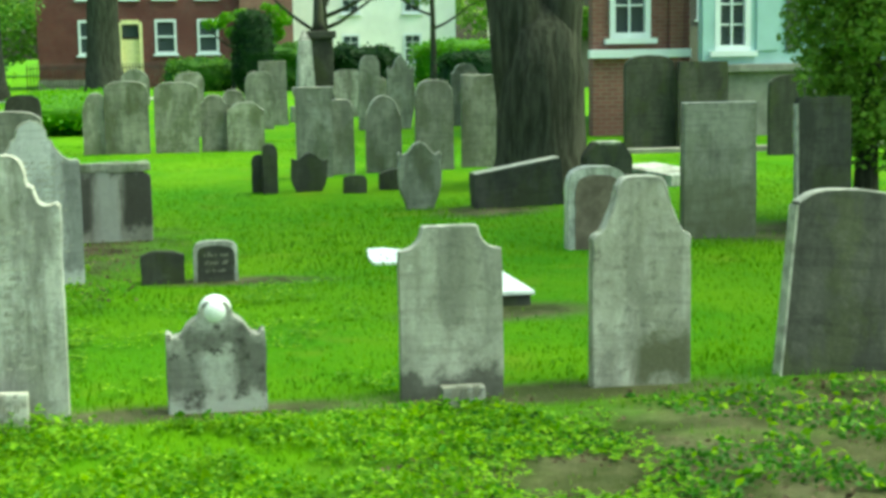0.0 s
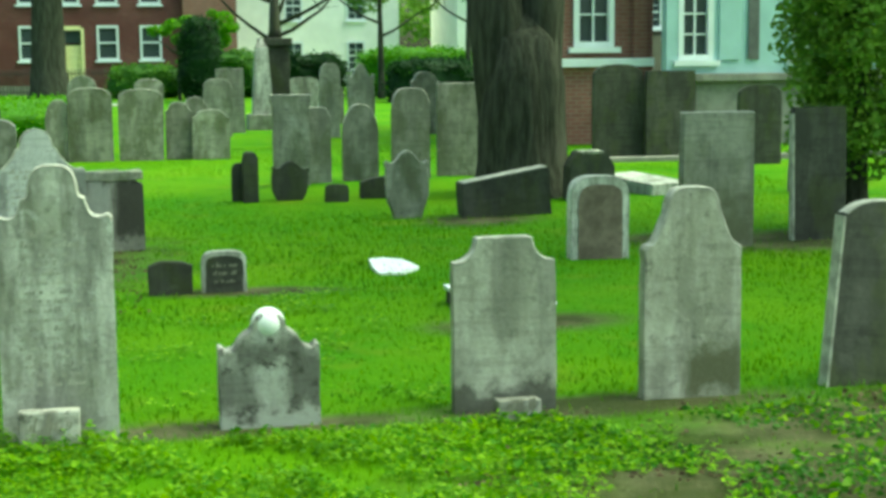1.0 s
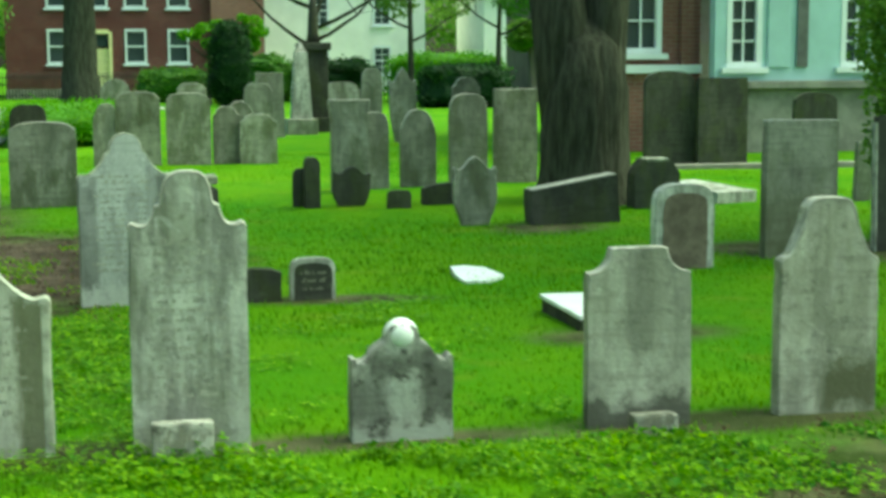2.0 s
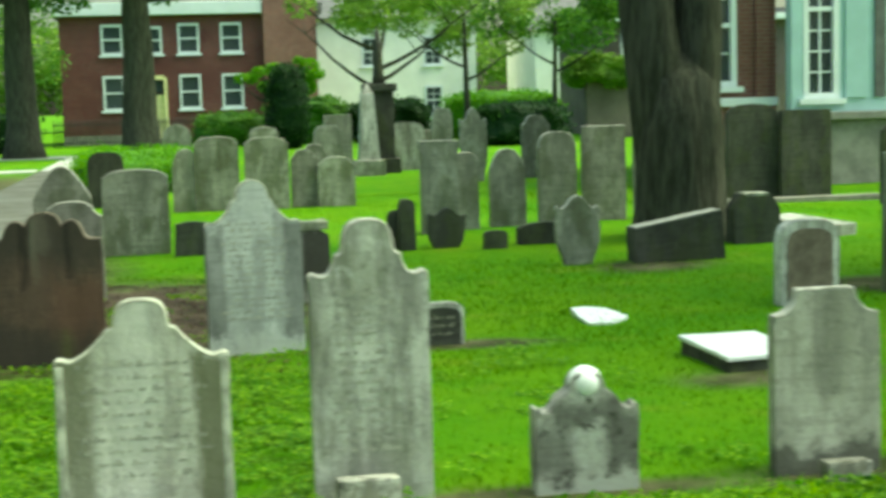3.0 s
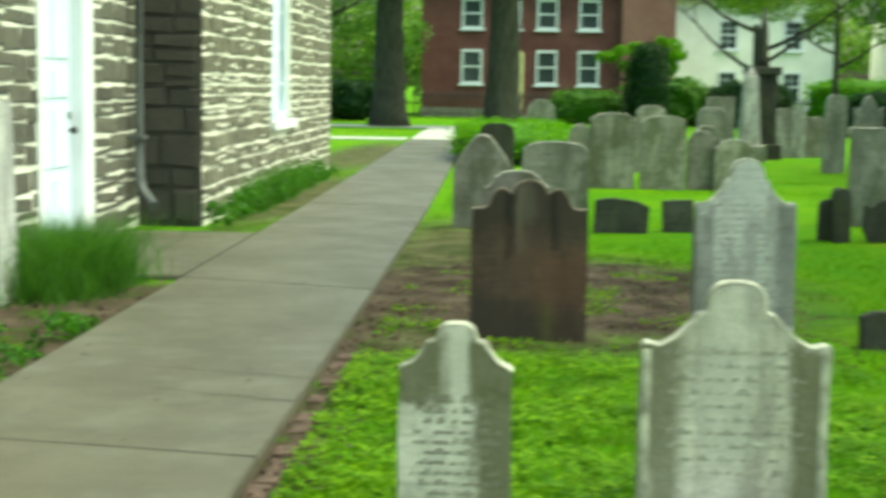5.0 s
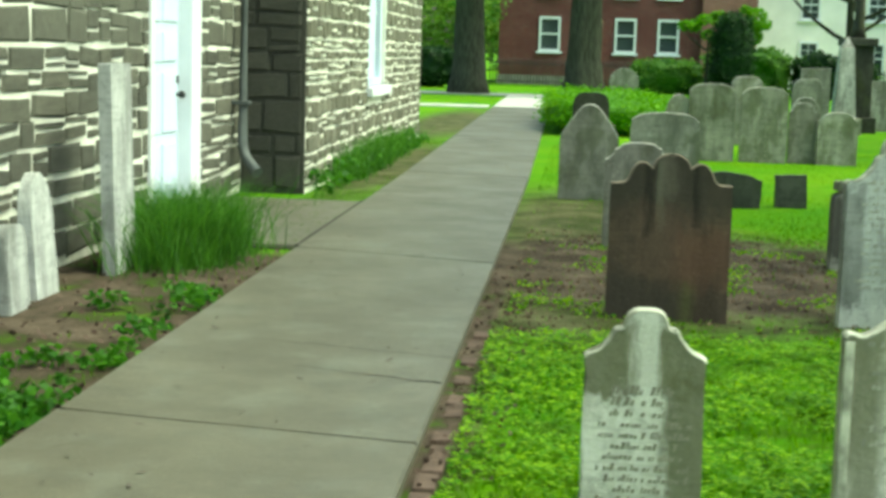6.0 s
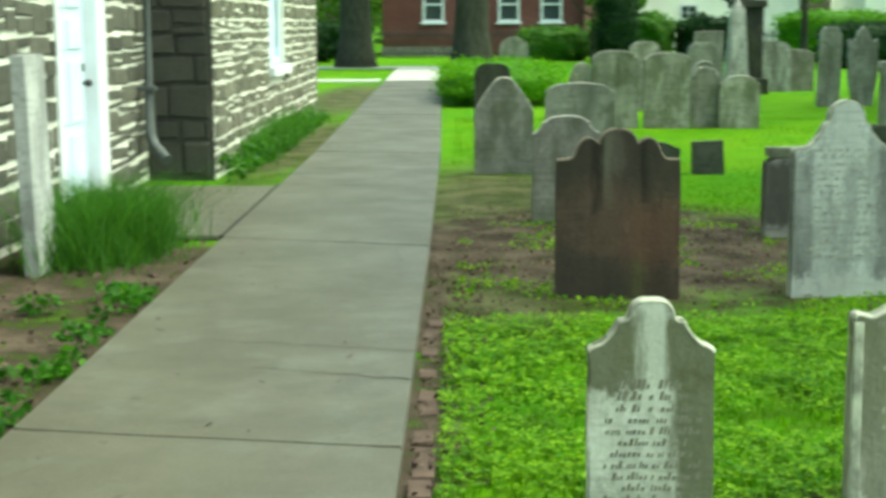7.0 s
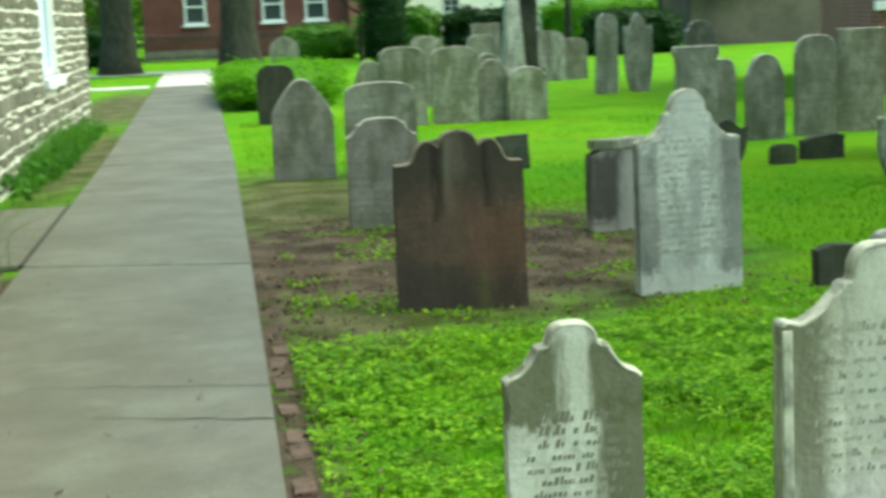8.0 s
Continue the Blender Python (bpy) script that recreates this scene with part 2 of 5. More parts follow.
def brick_wall_mat(name, col, dark, mortar):
    n = Nodes(name)
    tex = n.t.nodes.new("ShaderNodeTexBrick")
    pos = n.sep(n.geo.outputs["Position"])
    comb = n.t.nodes.new("ShaderNodeCombineXYZ")
    n.link(n.math("ADD", pos[0], pos[1]), comb.inputs[0])
    n.link(pos[2], comb.inputs[1])
    n.link(comb.outputs[0], tex.inputs["Vector"])
    tex.inputs["Scale"].default_value = 1.0
    tex.inputs["Brick Width"].default_value, tex.inputs["Row Height"].default_value, tex.inputs["Mortar Size"].default_value = 0.22, 0.075, 0.008
    tex.inputs["Color1"].default_value, tex.inputs["Color2"].default_value, tex.inputs["Mortar"].default_value = (*col, 1), (*dark, 1), (*mortar, 1)
    big = n.noise(n.geo.outputs["Position"], 0.7, 6)
    c = n.mix(n.math("MULTIPLY", n.ramp(big, 0.35, 0.7), 0.5), tex.outputs["Color"], tuple(v * 0.6 for v in dark))
    n.bump(tex.outputs["Fac"], 0.3, -0.01)
    return n.done(c, 0.85, spec=0.2)


M["red_brick"] = brick_wall_mat("red_brick", (0.17, 0.05, 0.048), (0.12, 0.036, 0.036), (0.18, 0.14, 0.125))
M["pink_brick"] = brick_wall_mat("faded_brick", (0.27, 0.12, 0.1), (0.2, 0.09, 0.075), (0.28, 0.21, 0.18))
M["base_stone"] = plain("grey_foundation_stone", (0.24, 0.23, 0.2), 0.85, vary=0.3, scale=3, bump=0.4)


def concrete_mat():
    n = Nodes("worn_concrete")
    p = n.geo.outputs["Position"]
    big, mid, fine = n.noise(p, 0.8, 5), n.noise(p, 5, 6, 0.7), n.noise(p, 70, 4, 0.7)
    c = n.mix(n.ramp(big, 0.3, 0.7), (0.079, 0.072, 0.05), (0.118, 0.108, 0.079))
    c = n.mix(n.math("MULTIPLY", n.ramp(mid, 0.48, 0.68), 0.5), c, (0.075, 0.07, 0.052))
    c = n.mix(n.math("MULTIPLY", n.ramp(n.noise(p, 2.3, 6, 0.6), 0.5, 0.65), 0.35), c, (0.158, 0.165, 0.135))
    c = n.mix(n.math("MULTIPLY", n.ramp(fine, 0.56, 0.72), 0.55), c, (0.28, 0.28, 0.22))
    c = n.mix(n.math("MULTIPLY", n.ramp(n.noise(p, 60, 3), 0.58, 0.68), 0.6), c, (0.045, 0.042, 0.032))
    c = n.mix(n.math("MULTIPLY", n.ramp(n.noise(p, 1.4, 7, 0.75), 0.54, 0.62), 0.4), c, (0.06, 0.055, 0.04))
    n.bump(n.math("ADD", fine, mid), 0.35, 0.006)
    m = n.done(c, 0.5, spec=0.45)
    n.link(n.math("SUBTRACT", 0.74, n.math("MULTIPLY", big, 0.5)), n.bsdf.inputs["Roughness"])
    return m


M["concrete"] = concrete_mat()
# Pale concrete, brightened in colour for sky sheen and sun on distant slabs.
M["lit_concrete"] = plain("pale_lit_concrete", (0.42, 0.41, 0.37), 0.7, vary=0.15, scale=2)


# The spot at (-2.2, 22.0) is soil that also paints in tree shade.
SOIL_AND_SHADE_SPOTS = ((0.55, 3.2, 0.85, 3.4), (0.5, -1.6, 0.55, 1.3), (3.4, -5.75, 1.1, 0.16), (5.2, -5.75, 1.0, 0.22), (6.3, -6.4, 1.1, 0.5), (5.3, -6.95, 0.7, 0.5), (7.2, -6.2, 1.0, 0.6), (5.7, -7.3, 1.5, 0.8), (7.2, -7.1, 1.3, 0.9), (-1.9, 9.5, 0.5, 5.0), (-2.2, 22.0, 0.9, 6.5),
              (2.0, -5.7, 1.3, 0.2), (5.4, -3.6, 0.6, 0.3), (9.0, -0.2, 1.2, 0.7), (6.5, 2.2, 0.6, 0.5), (3.9, -1.85, 0.6, 0.2), (8.0, 0.2, 0.8, 0.5))


def ground_mat():
    """Lawn with bare soil by the brown stone, along the church wall and in worn spots; one spot also paints tree shade.
    """
    n = Nodes("lawn_and_soil")
    p = n.geo.outputs["Position"]
    x, y, _ = n.sep(p)
    big, mid, fine = n.noise(p, 0.35, 5), n.noise(p, 2.2, 6, 0.65), n.noise(p, 40, 5, 0.75)
    grass = n.mix(n.ramp(big, 0.35, 0.7), (0.095, 0.24, 0.0015), (0.17, 0.31, 0.002))
    grass = n.mix(n.math("MULTIPLY", n.ramp(n.noise(p, 0.9, 4), 0.5, 0.66), 0.45), grass, (0.05, 0.19, 0.002))
    grass = n.mix(n.math("MULTIPLY", n.ramp(n.noise(p, 1.5, 5), 0.56, 0.7), 0.5), grass, (0.24, 0.27, 0.02))
    grass = n.mix(n.math("MULTIPLY", fine, 0.7), grass, (0.035, 0.14, 0.002))
    thin = n.math("MULTIPLY", n.math("MULTIPLY", n.ramp(y, -2.2, -2.9), n.ramp(x, 3.2, 2.6)), n.ramp(n.noise(p, 5.0, 5, 0.7), 0.42, 0.62))
    grass = n.mix(n.math("MULTIPLY", thin, 0.65), grass, (0.06, 0.1, 0.008))
    soil = n.mix(n.ramp(mid, 0.35, 0.68), (0.03, 0.021, 0.014), (0.13, 0.1, 0.074))
    soil = n.mix(n.math("MULTIPLY", n.ramp(n.noise(p, 9, 6, 0.7), 0.5, 0.62), 0.6), soil, (0.05, 0.04, 0.028))
    soil = n.mix(n.ramp(fine, 0.55, 0.75), soil, (0.19, 0.155, 0.115))

    def blob(cx, cy, rx, ry, soft=0.35):
        dx = n.math("DIVIDE", n.math("SUBTRACT", x, cx), rx)
        dy = n.math("DIVIDE", n.math("SUBTRACT", y, cy), ry)
        d = n.math("SQRT", n.math("ADD", n.math("MULTIPLY", dx, dx), n.math("MULTIPLY", dy, dy)), 0)
        d = n.math("ADD", d, n.math("MULTIPLY", n.math("SUBTRACT", mid, 0.5), 1.1))
        return n.ramp(d, 1.0 + soft, 1.0 - soft)

    mask = blob(1.3, 0.3, 1.9, 2.5)
    for spot in SOIL_AND_SHADE_SPOTS:
        mask = n.math("MAXIMUM", mask, n.math("MULTIPLY", blob(*spot, 0.5), 0.85))
    strip = n.math("MULTIPLY", n.ramp(x, -1.4, -1.6), n.ramp(y, 0.6, 0.1))
    strip = n.math("MULTIPLY", strip, n.ramp(mid, 0.2, 0.5))
    mask = n.math("MAXIMUM", mask, strip)
    edge = n.math("MULTIPLY", n.math("MULTIPLY", n.ramp(x, 0.3, 0.1), n.ramp(x, -0.1, 0.0)), n.ramp(y, 4.0, 1.0))
    mask = n.math("MAXIMUM", mask, n.math("MULTIPLY", edge, n.ramp(mid, 0.3, 0.5)))
    n.bump(n.math("ADD", fine, mid), 0.8, 0.03)
    return n.done(n.mix(mask, grass, soil), 0.95, spec=0.1)


M["ground"] = ground_mat()


def leaf_mat(name, a, b, rough=0.55):
    n = Nodes(name)
    isl = n.geo.outputs["Random Per Island"]
    c = n.mix(isl, a, b)
    patch = n.noise(n.geo.outputs["Position"], 2.6, 4)
    c = n.mix(n.math("MULTIPLY", n.ramp(patch, 0.48, 0.66), 0.55), c, tuple(v * 0.55 for v in a))
    m = n.done(c, rough, spec=0.25)
    n.bsdf.inputs["Subsurface Weight"].default_value = 0.0
    tr = n.t.nodes.new("ShaderNodeBsdfTranslucent")
    n.link(c, tr.inputs["Color"])
    mixs = n.t.nodes.new("ShaderNodeMixShader")
    mixs.inputs[0].default_value = 0.48
    n.link(n.bsdf.outputs[0], mixs.inputs[1])
    n.link(tr.outputs[0], mixs.inputs[2])
    n.link(mixs.outputs[0], n.t.nodes["Material Output"].inputs["Surface"])
    return m


M["soil_litter"] = leaf_mat("leaf_litter", (0.05, 0.035, 0.022), (0.24, 0.18, 0.12), 0.9)
M["blade"] = leaf_mat("grass_blades", (0.07, 0.2, 0.0015), (0.18, 0.34, 0.002))
M["weed"] = leaf_mat("weed_leaves", (0.075, 0.225, 0.003), (0.29, 0.48, 0.01))
M["weed_dark"] = leaf_mat("dark_weed_leaves", (0.03, 0.11, 0.008), (0.1, 0.26, 0.015))
M["tall_grass"] = leaf_mat("tall_grass", (0.04, 0.13, 0.012), (0.12, 0.28, 0.025))
M["leaf_light"] = leaf_mat("light_leaves", (0.12, 0.24, 0.025), (0.27, 0.4, 0.06))
M["leaf_mid"] = leaf_mat("green_leaves", (0.05, 0.14, 0.016), (0.15, 0.29, 0.028))
M["leaf_dark"] = leaf_mat("dark_evergreen", (0.012, 0.04, 0.01), (0.035, 0.085, 0.016))
M["hedge_bright"] = leaf_mat("bright_hedge_leaves", (0.09, 0.26, 0.004), (0.18, 0.38, 0.008))
def bark_mat():
    n = Nodes("furrowed_bark")
    o = n.coords.outputs["Object"]
    fur = n.noise(n.vec(o, (9, 9, 1.2)), 1.6, 6, 0.7)
    big = n.noise(o, 1.2, 4)
    c = n.mix(n.ramp(fur, 0.35, 0.65), (0.025, 0.025, 0.02), (0.085, 0.082, 0.066))
    c = n.mix(n.math("MULTIPLY", big, 0.4), c, (0.05, 0.062, 0.03))
    n.bump(fur, 1.0, 0.05)
    return n.done(c, 0.95, spec=0.1)


M["bark"] = bark_mat()


# ---- mesh helpers ----
def mesh_of(bm, name):
    me = bpy.data.meshes.new(name)
    bm.normal_update()
    bm.to_mesh(me)
    bm.free()
    return me


def part(name, bm, material, parent=None, label=""):
    ob = new(name, mesh_of(bm, name) if isinstance(bm, bmesh.types.BMesh) else bm)
    if not ob.data.materials:
        ob.data.materials.append(material)
    if parent:
        ob.parent = parent
    if label:
        ob["label"] = label
    return ob


def thing(name, m, label, category, group="", kind=""):
    ob = new(name)
    ob.empty_display_size = 0.1
    ob.matrix_world = m
    return tagged(ob, label, category, group, kind)


def add_box(bm, x0, x1, y0, y1, z0, z1, bevel=0.0):
    vs = [bm.verts.new((x, y, z)) for x in (x0, x1) for y in (y0, y1) for z in (z0, z1)]
    faces = [bm.faces.new([vs[i] for i in f]) for f in ((0, 1, 3, 2), (4, 6, 7, 5), (0, 4, 5, 1), (2, 3, 7, 6), (0, 2, 6, 4), (1, 5, 7, 3))]
    if bevel:
        edges = {e for f in faces for e in f.edges}
        bmesh.ops.bevel(bm, geom=list(edges), offset=bevel, segments=2, affect="EDGES", profile=0.6)
    return bm


def box(x0, x1, y0, y1, z0, z1, bevel=0.0):
    return add_box(bmesh.new(), x0, x1, y0, y1, z0, z1, bevel)


def tube(bm, pts, radii, sides=10, wob=0.0, cap=True):
    rings = []
    for i, (p, r) in enumerate(zip(pts, radii)):
        p = Vector(p)
        d = (Vector(pts[min(i + 1, len(pts) - 1)]) - Vector(pts[max(i - 1, 0)])).normalized()
        q = d.to_track_quat("Z", "Y")
        ring = []
        for k in range(sides):
            a = 2 * math.pi * k / sides
            rr = r * (1 + wob * noise.noise(Vector((math.cos(a) * 2, math.sin(a) * 2, p.z * 0.7 + p.x))))
            ring.append(bm.verts.new(p + q @ Vector((math.cos(a) * rr, math.sin(a) * rr, 0))))
        rings.append(ring)
    for a, b in zip(rings, rings[1:]):
        for k in range(sides):
            bm.faces.new((a[k], a[(k + 1) % sides], b[(k + 1) % sides], b[k])).smooth = True
    if cap:
        bm.faces.new(rings[-1])
        bm.faces.new(rings[0][::-1])
    return bm


def smooth_line(pts, rounds=2):
    """Cuts corners; a point given twice keeps its corner."""
    for _ in range(rounds):
        out = [pts[0]]
        for a, b in zip(pts, pts[1:]):
            if a == b:
                out.append(a)
                continue
            out += [(a[0] * 0.75 + b[0] * 0.25, a[1] * 0.75 + b[1] * 0.25), (a[0] * 0.25 + b[0] * 0.75, a[1] * 0.25 + b[1] * 0.75)]
        out.append(pts[-1])
        pts = out
    clean = [pts[0]]
    for p in pts[1:]:
        if math.hypot(p[0] - clean[-1][0], p[1] - clean[-1][1]) > 1e-4:
            clean.append(p)
    return clean


# Right halves of the headstone outlines: fraction of the half width, fraction of the height.
OUTLINES = {
    "eared": [(1, 0.7), (1, 0.735), (0.96, 0.75), (0.88, 0.742), (0.8, 0.735), (0.62, 0.775), (0.46, 0.835), (0.4, 0.868), (0.4, 0.868), (0.31, 0.875), (0.31, 0.93), (0.24, 0.985), (0.11, 1.0), (0, 1.0)],
    "lancet": [(1, 0.55), (1, 0.66), (0.62, 0.84), (0.3, 0.97), (0.12, 1.0), (0, 1.0)],
    "arch": [(1, 0.66), (1, 0.82), (0.86, 0.94), (0.5, 1.0), (0, 1.0)],
    "low_arch": [(1, 0.9), (1, 0.9), (0.7, 0.985), (0, 1.0)],
    "flat": [(1, 0.985), (0.97, 1.0), (0.97, 1.0), (0, 1.0)],
    "cap": [(0.9, 0.87), (0.9, 0.87), (0.92, 0.9), (1, 0.93), (1, 0.93), (1, 1.0), (1, 1.0), (0, 1.0)],
    "crown": [(1, 0.78), (1, 0.81), (0.93, 0.822), (0.82, 0.81), (0.66, 0.815), (0.57, 0.85), (0.54, 0.88), (0.54, 0.88), (0.43, 0.888), (0.41, 0.94), (0.32, 0.985), (0.15, 1.0), (0, 1.0)],
    "ears": [(1, 0.72), (1, 0.775), (1, 0.775), (0.93, 0.79), (0.75, 0.81), (0.6, 0.86), (0.52, 0.905), (0.52, 0.905), (0.38, 0.912), (0.36, 0.93), (0.31, 0.975), (0.18, 1.0), (0, 1.0)],
    "tablet": [(1, 0.8), (1, 0.81), (0.95, 0.825), (0.82, 0.82), (0.8, 0.8), (0.8, 0.8), (0.6, 0.805), (0.55, 0.86), (0.52, 0.88), (0.46, 0.885), (0.44, 0.93), (0.36, 0.985), (0.17, 1.0), (0, 1.0)],
    "notch": [(0.98, 0.86), (0.98, 0.86), (0.78, 0.87), (0.58, 0.92), (0.52, 1.0), (0.52, 1.0), (0, 1.0)],
    "bell": [(1, 0.7), (1, 0.71), (0.94, 0.725), (0.94, 0.725), (0.8, 0.74), (0.66, 0.82), (0.55, 0.88), (0.52, 0.94), (0.4, 0.99), (0.2, 1.0), (0, 1.0)],
    "lobes": [(1, 0.82), (1, 0.82), (0.9, 0.822), (0.78, 0.825), (0.7, 0.85), (0.66, 0.9), (0.56, 0.945), (0.45, 0.95), (0.36, 0.93), (0.31, 0.915), (0.31, 0.915), (0.27, 0.96), (0.17, 0.99), (0.08, 1.0), (0, 1.0)],
    "spire": [(1, 0.735), (1, 0.75), (0.93, 0.765), (0.82, 0.755), (0.66, 0.78), (0.5, 0.83), (0.42, 0.88), (0.42, 0.88), (0.34, 0.89), (0.32, 0.94), (0.2, 0.985), (0, 1.0)],
    "skull": [(1.0, 0.5), (1, 0.62), (1.0, 0.715), (1.0, 0.715), (0.93, 0.72), (0.86, 0.68), (0.86, 0.68), (0.7, 0.7), (0.6, 0.78), (0.5, 0.82), (0.34, 0.86), (0.32, 0.93), (0.22, 0.99), (0.1, 1.0), (0, 1.0)],
    "point": [(1, 0.62), (0.98, 0.74), (0.7, 0.9), (0.42, 0.98), (0, 1.0)],
    "gothic": [(1, 0.6), (0.97, 0.74), (0.75, 0.88), (0.35, 0.98), (0, 1.0)],
    "shield": [(0.62, 0.05), (0.9, 0.25), (0.95, 0.6), (0.9, 0.74), (0.98, 0.8), (0.9, 0.86), (0.76, 0.8), (0.5, 0.84), (0.3, 0.95), (0, 1.0)],
    "table": [(1, 0.86), (1, 0.9), (0.85, 0.9), (0.8, 0.93), (0.5, 1.0), (0, 1.0)],
    "chamfer": [(1, 0.68), (1, 0.68), (0.96, 0.72), (0.62, 0.98), (0.62, 0.98), (0.55, 1.0), (0, 1.0)],
    "step": [(1, 0.84), (1, 0.84), (0.9, 0.85), (0.72, 0.9), (0.7, 0.94), (0.7, 0.94), (0.6, 0.95), (0.45, 0.99), (0, 1.0)],
}


def headstone_mesh(style, w, h, thick, seed=0, skew=0.0):
    half = [(1, -0.18)] + OUTLINES[style]
    half[0] = (OUTLINES[style][0][0] if style != "shield" else 0.62, -0.18)
    half = smooth_line([half[0], half[0]] + half[1:])
    right = [(u * w / 2, v * h) for u, v in half]
    pts = right + [(-x, z) for x, z in right[::-1] if x > 1e-6]
    bm = bmesh.new()
    vs = []
    for i, (x, z) in enumerate(pts):
        j = noise.noise_vector(Vector((x * 9 + seed * 7.1, z * 9, seed))) * 0.006
        vs.append(bm.verts.new((x + j.x, -thick / 2, z + j.z + skew * x)))
    front = bm.faces.new(vs)
    rim = list(front.edges)
    ext = bmesh.ops.extrude_face_region(bm, geom=[front], use_keep_orig=True)
    back = [f for f in ext["geom"] if isinstance(f, bmesh.types.BMFace)]
    for v in {v for f in back for v in f.verts}:
        v.co.y += thick
    rims = rim + [e for f in back for e in f.edges]
    bmesh.ops.bevel(bm, geom=list(set(rims)), offset=min(0.008, thick * 0.15), segments=2, affect="EDGES")
    bmesh.ops.recalc_face_normals(bm, faces=bm.faces[:])
    return bm


def inscription(parent, w, z0, z1, thick, rows, seed, letter=0.026, ink="ink"):
    """Worn lettering, as plain slanting bars gathered into words."""
    rnd = random.Random(seed)
    bm = bmesh.new()
    for r in range(rows):
        z = z1 - (z1 - z0) * r / max(1, rows - 1)
        width = w * rnd.uniform(0.62, 0.98)
        x = -width / 2
        big = r < 2
        while x < width / 2:
            for _ in range(rnd.randint(2, 7)):
                lw = rnd.uniform(0.005, 0.013) * (1.2 if big else 1)
                if x < width / 2 and rnd.random() > 0.14:
                    tall = letter * rnd.choice((0.5, 0.55, 0.6, 0.95)) * (1.25 if big else 1)
                    low = letter * rnd.uniform(0, 0.08)
                    y0, y1, lean = -thick / 2 - 0.0015, -thick / 2 + 0.004, tall * 0.25
                    vs = [bm.verts.new((px, py, pz)) for py in (y0, y1) for px, pz in ((x, z + low), (x + lw, z + low), (x + lw + lean, z + low + tall), (x + lean, z + low + tall))]
                    for f in ((0, 1, 2, 3), (4, 7, 6, 5), (0, 4, 5, 1), (1, 5, 6, 2), (2, 6, 7, 3), (3, 7, 4, 0)):
                        bm.faces.new([vs[q] for q in f])
                x += lw + rnd.uniform(0.003, 0.006)
            x += rnd.uniform(0.01, 0.024)
    return tagged(part("inscription", bm, M[ink], parent, "worn cut lettering"), kind="stuff")


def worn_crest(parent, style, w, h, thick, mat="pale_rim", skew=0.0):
    """Pale worn strip on a headstone's top edge, with skylight put into its colour."""
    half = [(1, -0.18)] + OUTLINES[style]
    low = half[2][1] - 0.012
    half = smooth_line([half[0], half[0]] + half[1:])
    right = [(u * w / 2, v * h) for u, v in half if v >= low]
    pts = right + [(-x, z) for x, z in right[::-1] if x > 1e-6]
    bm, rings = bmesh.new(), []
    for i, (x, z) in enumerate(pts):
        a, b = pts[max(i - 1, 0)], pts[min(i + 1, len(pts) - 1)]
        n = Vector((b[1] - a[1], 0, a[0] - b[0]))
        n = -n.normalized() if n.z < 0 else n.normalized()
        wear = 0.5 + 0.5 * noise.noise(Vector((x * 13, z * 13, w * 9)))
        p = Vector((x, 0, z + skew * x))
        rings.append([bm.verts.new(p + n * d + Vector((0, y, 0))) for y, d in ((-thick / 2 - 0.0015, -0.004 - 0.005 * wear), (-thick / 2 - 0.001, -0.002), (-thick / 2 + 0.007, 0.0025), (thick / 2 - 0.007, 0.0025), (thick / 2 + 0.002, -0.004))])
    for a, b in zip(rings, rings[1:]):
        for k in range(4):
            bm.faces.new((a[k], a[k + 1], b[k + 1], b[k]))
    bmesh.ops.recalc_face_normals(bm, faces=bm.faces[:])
    return part("worn_crest", bm, M[mat], parent, "pale worn top edge with skylight in its colour")


STONES = 0


def headstone(style, x, y, w, h, mat, label, thick=0.08, lean=0.0, tilt=0.0, turn=0.0, rows=None, skew=0.0, crest="", name="headstone", base=GROUND):
    """lean: degrees forwards (+) or back; tilt: degrees sideways."""
    global STONES
    STONES += 1
    ob = new(name, mesh_of(headstone_mesh(style, w, h, thick, STONES, skew), name))
    ob.data.materials.append(M[mat])
    ob.matrix_world = pose(x, y, base, lean, tilt, turn)
    tagged(ob, label, "gravestone", "headstones of the churchyard")
    if rows:
        inscription(ob, w * 0.8, rows[1] * h, rows[2] * h, thick, rows[0], STONES, ink="ink" if w < 0.45 else "faint_ink")
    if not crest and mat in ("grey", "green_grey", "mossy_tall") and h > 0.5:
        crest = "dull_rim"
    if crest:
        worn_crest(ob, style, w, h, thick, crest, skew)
    return ob


def leaf_cloud(name, n, material, place, size, parent=None, seed=0, up=0.3, kind=""):
    """n small leaves; place(rnd) gives the position of one."""
    rnd = random.Random(seed)
    verts, faces = [], []
    for i in range(n):
        c = Vector(place(rnd))
        d = Vector((rnd.gauss(0, 1), rnd.gauss(0, 1), rnd.gauss(0, 0.6))).normalized()
        s = Vector((rnd.gauss(0, 1), rnd.gauss(0, 1), rnd.gauss(0, 1) * 0.7))
        s = (s - d * s.dot(d)).normalized()
        l = size * rnd.uniform(0.6, 1.4)
        k = len(verts)
        verts += [c - d * l * 0.5, c + s * l * 0.32 + Vector((0, 0, l * 0.06)), c + d * l * 0.5, c - s * l * 0.32 + Vector((0, 0, l * 0.06))]
        faces.append((k, k + 1, k + 2, k + 3))
    me = bpy.data.meshes.new(name)
    me.from_pydata(verts, [], faces)
    me.materials.append(material)
    ob = new(name, me)
    if parent:
        ob.parent = parent
    return ob


